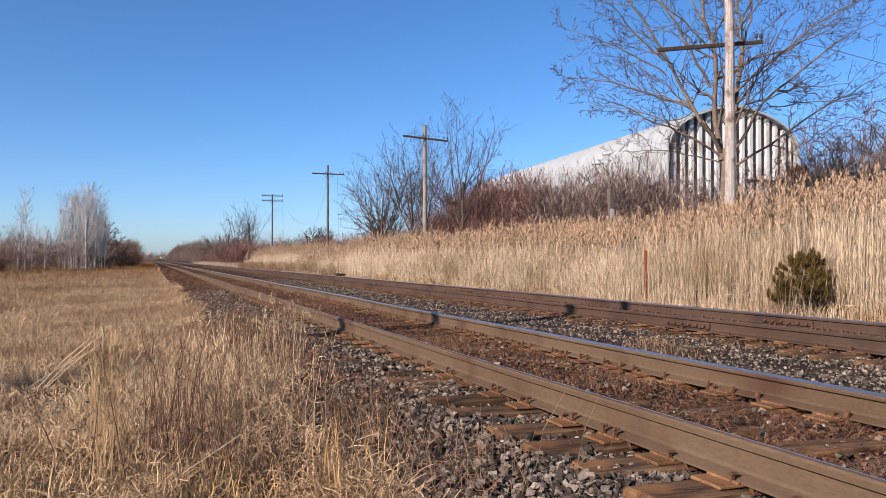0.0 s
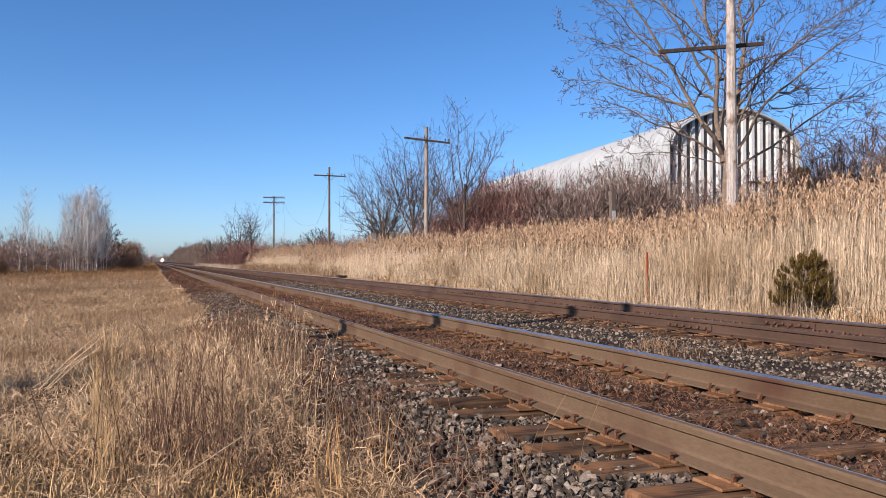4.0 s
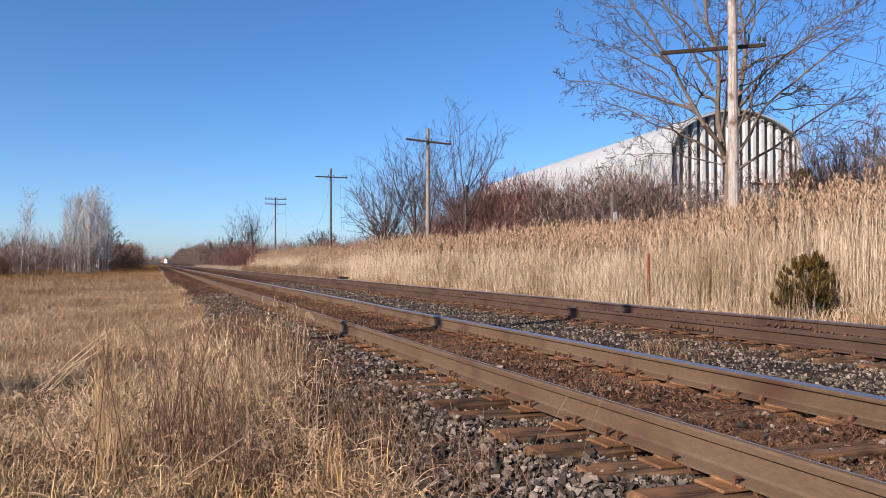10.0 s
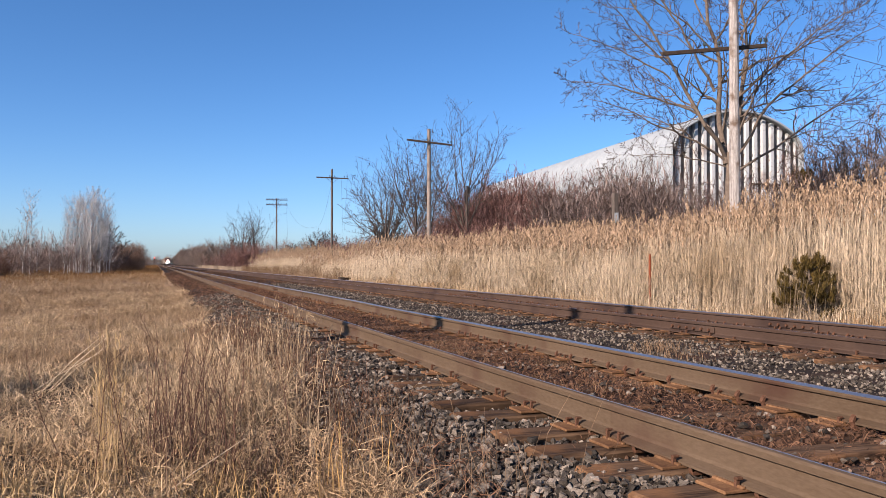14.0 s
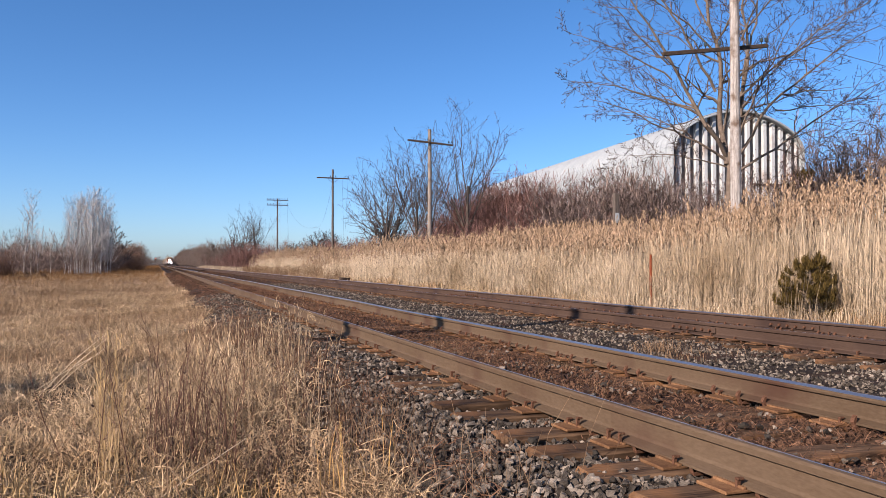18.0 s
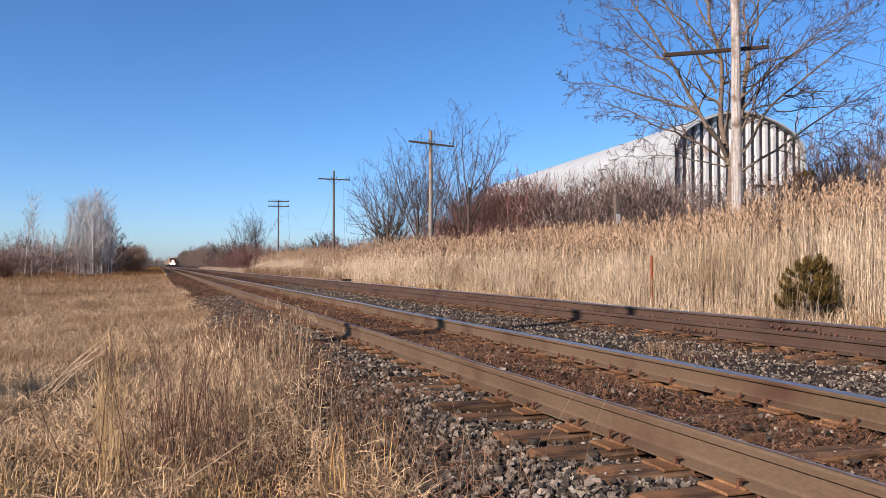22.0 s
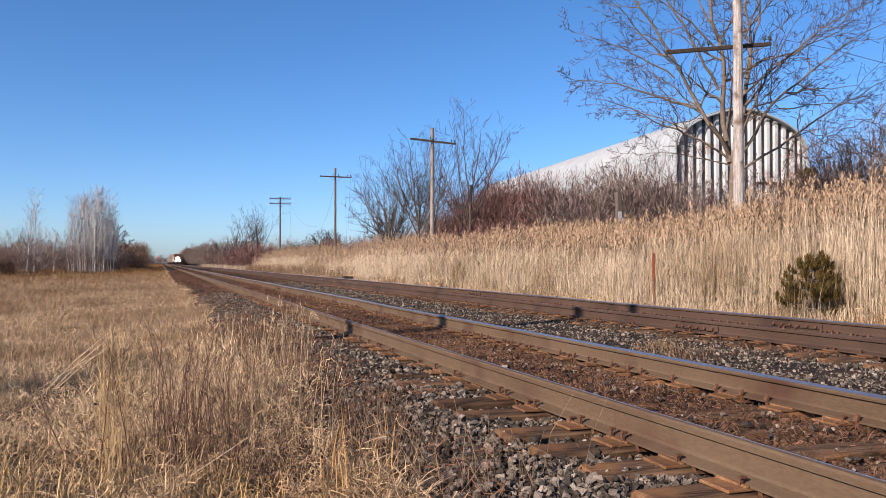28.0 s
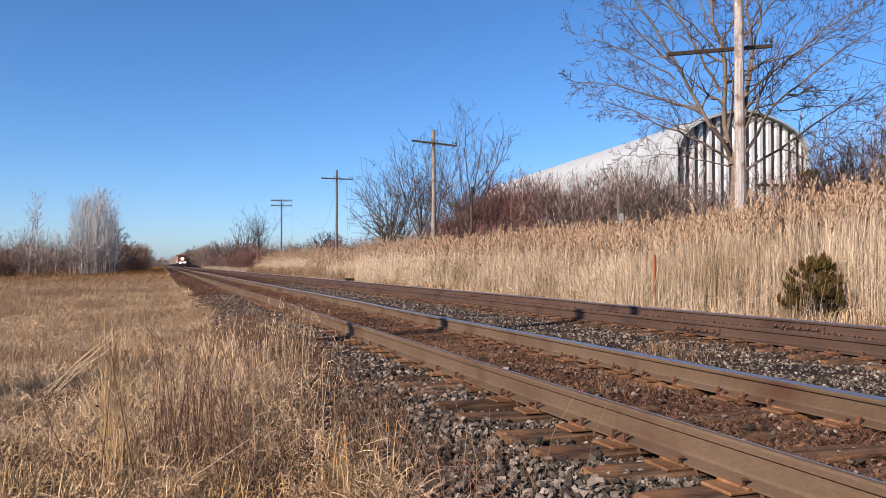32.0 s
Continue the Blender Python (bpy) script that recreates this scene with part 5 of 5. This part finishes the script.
for k, (x, y, h) in enumerate(((-0.12, 4.6, 0.85), (0.05, 4.9, 0.95), (-0.32, 4.4, 0.8), (0.22, 5.2, 0.9), (0.35, 4.7, 0.75), (0.55, 5.6, 0.85), (-0.5, 5.4, 0.8), (0.12, 6.2, 0.95),
                               (0.8, 4.9, 0.6), (1.0, 5.5, 0.6), (1.25, 6.2, 0.55), (1.15, 7.4, 0.6), (0.45, 7.5, 0.9), (0.3, 9.5, 0.95), (-0.7, 4.7, 0.6), (0.0, 8.2, 0.8), (0.7, 6.6, 0.7),
                               (0.9, 9.0, 0.7), (-0.25, 5.0, 0.7), (0.42, 5.0, 0.8))):
    weed_stalk(x, y, h, 100 + k)
for k in range(16):
    weed_stalk(rnd.uniform(-0.15, 0.5), rnd.uniform(4.3, 5.6), rnd.uniform(0.5, 0.85), 150 + k)


def foxtail(x, y, h, turn, seed):
    """An arching stem with a drooping bristly seed head."""
    rng = np.random.default_rng(seed)
    root = tagged(new("foxtail_grass"), "arching dry foxtail grass with a drooping pale seed head", "grass", "foxtail grasses by the track")
    root.matrix_basis = on(x, y, 0.02, turn)
    pts = [Vector((0.02 * k * k * h * 0.12, 0, h * (k / 6) * (1 - 0.02 * k))) for k in range(7)]
    pts += [pts[-1] + Vector((0.03, 0, 0.012)), pts[-1] + Vector((0.065, 0, 0.0)), pts[-1] + Vector((0.09, 0, -0.03))]
    rows = [(pts[k], pts[k + 1], 0.0016, 0.0013, 0) for k in range(len(pts) - 1)]
    under(new("stem", limbs_mesh("stem", rows, 4, M_STRAW)), root)
    s = rng.random(90)[:, None]
    base = np.array(pts[-4]) * (1 - s) + np.array(pts[-1]) * s + rng.normal(0, 0.003, (90, 3))
    v, f = blades(base, rng.uniform(0.008, 0.022, 90), np.full(90, 0.0025), rng.uniform(0.5, 1.6, 90), rng)
    under(new("seed_head", mesh_from("seed_head", v, f, M_STRAW)), root)


rnd = random.Random(77)
for k in range(18):
    foxtail(rnd.uniform(0.95, 1.5), rnd.uniform(6.8, 9.5), rnd.uniform(0.42, 0.66), rnd.uniform(-60, 80), 300 + k)


def fallen_stalk(x, y, turn, length, up):
    root = tagged(new("fallen_stalk"), "pale broken straw stalk lying across the grass", "straw", "fallen straw stalks")
    root.matrix_basis = on(x, y, -0.06, turn)
    bm = bmesh.new()
    rod(bm, (0, 0, 0), (length * 0.5, 0.01, up * 0.55), 0.0042, 0.0035, 6)
    rod(bm, (length * 0.5, 0.01, up * 0.55), (length, 0.03, up), 0.0035, 0.002, 6)
    part("stalk", bm, M_REED, root)


for k, (x, y, turn, length, up) in enumerate(((-0.95, 8.3, -20, 0.55, 0.52), (-0.92, 8.36, -13, 0.50, 0.42), (-1.02, 8.24, -26, 0.62, 0.57), (-1.1, 8.4, -8, 0.6, 0.36), (-1.5, 5.7, 160, 0.5, 0.05), (-0.1, 4.1, 20, 0.6, 0.3), (-1.0, 4.3, 75, 0.4, 0.2))):
    fallen_stalk(x, y, turn, length, up)


# ---- small things by the track ----
def cedar():
    x, y = 10.55, 10.63
    root = tagged(new("cedar_bush"), "small dark green-brown cedar bush in front of the reeds", "bush")
    root.matrix_basis = on(x, y, 0.03, 0, 1.17)
    rng = random.Random(4)
    rows, tips = [], []
    for k in range(52):
        up = (k + rng.random()) / 52
        a = k * 2.4 + rng.uniform(-0.9, 0.9)
        ln = (0.47 * (1 - up) ** 0.75 * (0.66 + 0.34 * min(1, up * 4)) + 0.06) * rng.choice((0.45, 0.7, 0.95, 1.1, 1.25))
        p = Vector((0.05 * math.sin(9 * up), 0, 0.03 + up * 0.90))
        q = p + Vector((math.cos(a) * ln, math.sin(a) * ln, ln * rng.uniform(0.15, 0.75)))
        rows.append((p, q, 0.012, 0.004, 1))
        side = Vector((-math.sin(a), math.cos(a), 0.2)) * ln * 0.22
        tips += [p.lerp(q, w) for w in (0.5, 0.75, 0.9, 1.0)] + [p.lerp(q, 0.8) + side, p.lerp(q, 0.8) - side, q + Vector((0, 0, 0.05))]
    tips += [Vector((rng.gauss(0, 0.01), rng.gauss(0, 0.01), z)) for z in (0.78, 0.84, 0.90, 0.95)]
    rows.append((Vector((0, 0, 0)), Vector((0, 0, 1.0)), 0.03, 0.01, 0))
    under(new("trunk", limbs_mesh("trunk", rows, 4, M_BARK)), root)
    g = np.random.default_rng(2)
    base = np.repeat(np.array(tips), 34, 0) + g.normal(0, 0.017, (len(tips) * 34, 3))
    n = len(base)
    v, f = blades(base, g.uniform(0.03, 0.085, n), g.uniform(0.005, 0.010, n), g.uniform(0.1, 0.8, n), g)
    under(new("foliage", mesh_from("foliage", v, f, M_CEDAR)), root)

    return root


bush = cedar()
tagged(copy_thing(bush, on(30.0, 30.5, 0.1, 60, 2.3)), "dark evergreen bush beside the metal shed")


def marker():
    root = tagged(new("track_marker"), "thin rusty orange steel marker post in the reeds", "marker post")
    root.matrix_basis = on(10.60, 15.34, 0.1)
    bm = bmesh.new()
    box(bm, 0, 0, 0.68, 0.042, 0.012, 1.36, 0.002)
    box(bm, -0.018, 0.018, 0.68, 0.008, 0.03, 1.36)
    part("bar", bm, M_MARKER, root)


marker()


def old_post():
    root = tagged(new("wooden_post"), "weathered grey wooden post standing in brush", "post")
    root.matrix_basis = on(15.4, 24.4, 0.15)
    bm = bmesh.new()
    box(bm, 0, 0, 1.75, 0.19, 0.17, 3.5, 0.015)
    part("post", bm, M_POST, root)
    bm = bmesh.new()
    box(bm, 0, -0.095, 2.62, 0.16, 0.012, 0.35, 0.003)
    part("sign_plate", bm, M_GALV, root, "small faded white plate")


old_post()


def stub():
    root = tagged(new("old_tie_stub"), "dark rotten timber stub beside the far track", "timber")
    root.matrix_basis = on(10.2, 44.6, 0.02, 25)
    bm = bmesh.new()
    box(bm, 0, 0, 0.13, 0.75, 0.35, 0.26, 0.05)
    for q in bm.verts:
        q.co += Vector([random.uniform(-.05, .05) for _ in range(3)])
    part("timber", bm, M_ARM, root)


stub()


# ---- the train ----
M_RED = mat("loco_red", (0.072, 0.026, 0.020), (0.108, 0.040, 0.030), 1.5, 0.45, 0, 0, 20)
M_BLACK = mat("loco_black", (0.011, 0.011, 0.011), (0.030, 0.027, 0.025), 1.5, 0.55, 0, 0, 20)
M_WHITE = mat("loco_white", (0.32, 0.31, 0.29), (0.40, 0.39, 0.365), 1.5, 0.5, 0, 0, 20)
M_ORANGE = mat("loco_orange", (0.20, 0.11, 0.05), (0.27, 0.16, 0.08), 1.5, 0.5, 0, 0, 20)
M_CREAM = mat("loco_cream", (0.24, 0.18, 0.11), (0.31, 0.24, 0.15), 1.5, 0.5, 0, 0, 20)
M_PANE = mat("cab_glass", (0.02, 0.025, 0.03), (0.04, 0.045, 0.05), 3, 0.1, 0, 0, 20, spec=0.6)
M_CARGREY = mat("hopper_grey", (0.15, 0.145, 0.135), (0.22, 0.21, 0.195), 0.8, 0.6, 0, 0, 12, mottle=((0.167, 0.099, 0.061), 0.5, 0.5, 0.7))
M_CARTAN = mat("boxcar_tan", (0.20, 0.16, 0.12), (0.28, 0.23, 0.175), 0.8, 0.6, 0, 0, 12, mottle=((0.190, 0.122, 0.076), 0.5, 0.5, 0.7))
M_CARDARK = mat("tank_black", (0.023, 0.021, 0.020), (0.053, 0.046, 0.042), 0.8, 0.5, 0, 0, 12)
M_LAMP = glow("train_lamp", (1.0, 0.92, 0.78), 22)
M_SIGNAL = glow("signal_red", (1.0, 0.08, 0.04), 8)


def wheels(root, ys):
    for y in ys:
        bm = bmesh.new()
        box(bm, 0, y, 0.55, 2.2, 2.6, 0.45, 0.05)
        bogie = part("bogie", bm, M_BLACK, root, "black wheel truck")
        for dy in (-0.9, 0.9):
            bm = bmesh.new()
            for s in (-1, 1):
                rod(bm, (s * 0.68, y + dy, 0.48), (s * 0.82, y + dy, 0.48), 0.48, 0.48, 16)
            rod(bm, (-0.7, y + dy, 0.48), (0.7, y + dy, 0.48), 0.08, 0.08, 8)
            part("wheelset", bm, M_SPIKE, bogie)


def locomotive(paint, label, lamps):
    """A hood unit; its nose faces -y, its origin is on the rails under the nose."""
    root = tagged(new("locomotive"), label, "locomotive", "locomotives of the train")
    bm = bmesh.new()
    box(bm, 0, 11, 1.25, 3.1, 21.6, 0.4, 0.04)
    part("frame", bm, M_BLACK, root)
    bm = bmesh.new()
    box(bm, 0, 1.5, 2.25, 2.3, 1.9, 1.7, 0.25)
    part("nose", bm, paint, root, "short sloping nose")
    bm = bmesh.new()
    box(bm, 0, 3.75, 3.0, 3.05, 2.7, 3.1, 0.22)
    cab = part("cab", bm, paint, root)
    bm = bmesh.new()
    box(bm, 0, 3.75, 4.62, 2.9, 2.75, 0.3, 0.1)
    part("cab_roof", bm, M_CREAM, cab, "cream cab roof")
    for x in (-0.72, 0.72):
        bm = bmesh.new()
        box(bm, x, 2.39, 3.75, 1.05, 0.05, 0.6, 0.01)
        part("windscreen", bm, M_PANE, cab, "dark windscreen")
    for s in (-1, 1):
        bm = bmesh.new()
        box(bm, s * 1.54, 3.9, 3.6, 0.05, 1.3, 0.65, 0.01)
        part("side_window", bm, M_PANE, cab)
    bm = bmesh.new()
    box(bm, 0, 13.3, 2.95, 1.9, 16.2, 3.0, 0.12)
    hood = part("hood", bm, M_BLACK if paint is M_RED else paint, root, "long engine hood")
    bm = bmesh.new()
    box(bm, 0, 18.5, 4.35, 2.9, 4.0, 0.55, 0.1)
    part("radiator", bm, M_BLACK, hood)
    for k in range(9):
        bm = bmesh.new()
        for s in (-1, 1):
            box(bm, s * 0.965, 6.6 + k * 1.7, 3.0, 0.03, 1.3, 2.0, 0.01)
        part("hood_door", bm, M_BLACK if paint is M_RED else M_ORANGE, hood)
    bm = bmesh.new()
    for s in (-1, 1):
        box(bm, s * 1.56, 11, 1.5, 0.03, 21.2, 0.12)
    part("sill_stripe", bm, M_WHITE, root, "white sill stripe")
    bm = bmesh.new()
    box(bm, 0, 0.15, 0.55, 2.9, 0.3, 0.75, 0.06)
    part("plow", bm, M_BLACK, root, "black snow plow")
    bm = bmesh.new()
    box(bm, 0, 0.5, 2.2, 0.5, 0.06, 0.25, 0.02)
    part("nose_stripe", bm, M_WHITE, root, "white nose marking")
    bm = bmesh.new()
    box(bm, 0, 11, 0.75, 2.6, 5.2, 0.75, 0.15)
    part("fuel_tank", bm, M_BLACK, root)
    for s in (-1, 1):
        bm = bmesh.new()
        for k in range(12):
            rod(bm, (s * 1.5, 0.4 + k * 1.85, 1.45), (s * 1.5, 0.4 + k * 1.85, 2.45), 0.02, 0.02, 5)
        rod(bm, (s * 1.5, 0.4, 2.45), (s * 1.5, 20.8, 2.45), 0.02, 0.02, 5)
        part("handrail", bm, M_WHITE, root)
    if lamps:
        for name, x, z, r in (("headlight", -0.2, 3.0, 0.22), ("headlight", 0.2, 3.0, 0.22), ("ditch_light", -0.8, 1.5, 0.22), ("ditch_light", 0.8, 1.5, 0.22)):
            bm = bmesh.new()
            y = 0.46 if z > 2 else 0.2
            rod(bm, (x, y, z), (x, y + 0.12, z), r, r, 14)
            part(name, bm, M_LAMP, root, "glowing white lamp")
        bm = bmesh.new()
        box(bm, 0, 2.6, 4.45, 1.6, 0.4, 0.4, 0.05)
        part("number_board", bm, M_BLACK, cab)
    wheels(root, (3.2, 18.6))
    return root, 22.4


def box_car(paint, label, height=4.6, length=18.0):
    root = tagged(new("freight_car"), label, "freight car", "cars of the train")
    bm = bmesh.new()
    box(bm, 0, length / 2, (height + 1.0) / 2, 3.0, length - 1.0, height - 1.0, 0.08)
    body = part("body", bm, paint, root)
    n = int(length / 1.2)
    for k in range(n):
        bm = bmesh.new()
        for s in (-1, 1):
            box(bm, s * 1.53, 0.9 + k * (length - 1.8) / (n - 1), (height + 1.0) / 2, 0.08, 0.1, height - 1.2)
        part("side_post", bm, paint, body)
    bm = bmesh.new()
    box(bm, 0, length / 2, height + 0.05, 1.0, length - 1.6, 0.12, 0.02)
    part("roof_walk", bm, M_CARGREY, body)
    wheels(root, (2.2, length - 2.2))
    return root, length


def tank_car(label, length=17.0):
    root = tagged(new("tank_car"), label, "tank car", "cars of the train")
    bm = bmesh.new()
    rod(bm, (0, 0.7, 2.55), (0, length - 0.7, 2.55), 1.45, 1.45, 20)
    body = part("tank", bm, M_CARDARK, root)
    bm = bmesh.new()
    rod(bm, (0, length / 2, 3.9), (0, length / 2, 4.5), 0.5, 0.5, 12)
    part("dome", bm, M_CARDARK, body)
    bm = bmesh.new()
    box(bm, 0, length / 2, 1.0, 2.6, length - 0.4, 0.25, 0.03)
    part("frame", bm, M_BLACK, root)
    wheels(root, (2.2, length - 2.2))
    return root, length


TRAIN = []
offset = 0.0
for made in (locomotive(M_RED, "red and black freight locomotive with bright headlights", True), locomotive(M_CREAM, "second locomotive in pale cream and orange paint", False),
             box_car(M_CARTAN, "tall tan boxcar behind the locomotives", 5.0), box_car(M_CARGREY, "grey weathered covered hopper car")):
    TRAIN.append((made[0], offset))
    offset += made[1]
tank, tank_len = tank_car("black cylindrical railway tank car")
TRAIN.append((tank, offset))
offset += tank_len
for k in range(15):
    src, ln = ((tank, tank_len), (TRAIN[3][0], 18.0), (tank, tank_len), (TRAIN[2][0], 18.0), (tank, tank_len))[k % 5]
    TRAIN.append((copy_thing(src, pose(0, 0, 0)), offset))
    offset += ln


def signal_mast():
    root = tagged(new("signal_mast"), "distant dark signal mast with a red light", "signal")
    root.matrix_basis = pose(-0.5, 372, -0.4)
    bm = bmesh.new()
    rod(bm, (0, 0, 0), (0, 0, 4.2), 0.09, 0.07, 8)
    part("mast", bm, M_ARM, root)
    bm = bmesh.new()
    box(bm, 0, -0.1, 3.75, 0.55, 0.25, 1.1, 0.05)
    head = part("signal_head", bm, M_BLACK, root)
    bm = bmesh.new()
    rod(bm, (0, -0.30, 3.95), (0, -0.22, 3.95), 0.13, 0.13, 12)
    part("lens", bm, M_SIGNAL, head, "glowing red lens")


signal_mast()

NOSE_START, NOSE_SPEED = 731.0, 13.2
RAIL_TOP = RAIL_BASE + 0.1725


def motions():
    for thing, behind in TRAIN:
        walk(thing, [(t, pose(TRACKS[1], NOSE_START - NOSE_SPEED * t + behind, RAIL_TOP)) for t in range(0, 33)])


motions()
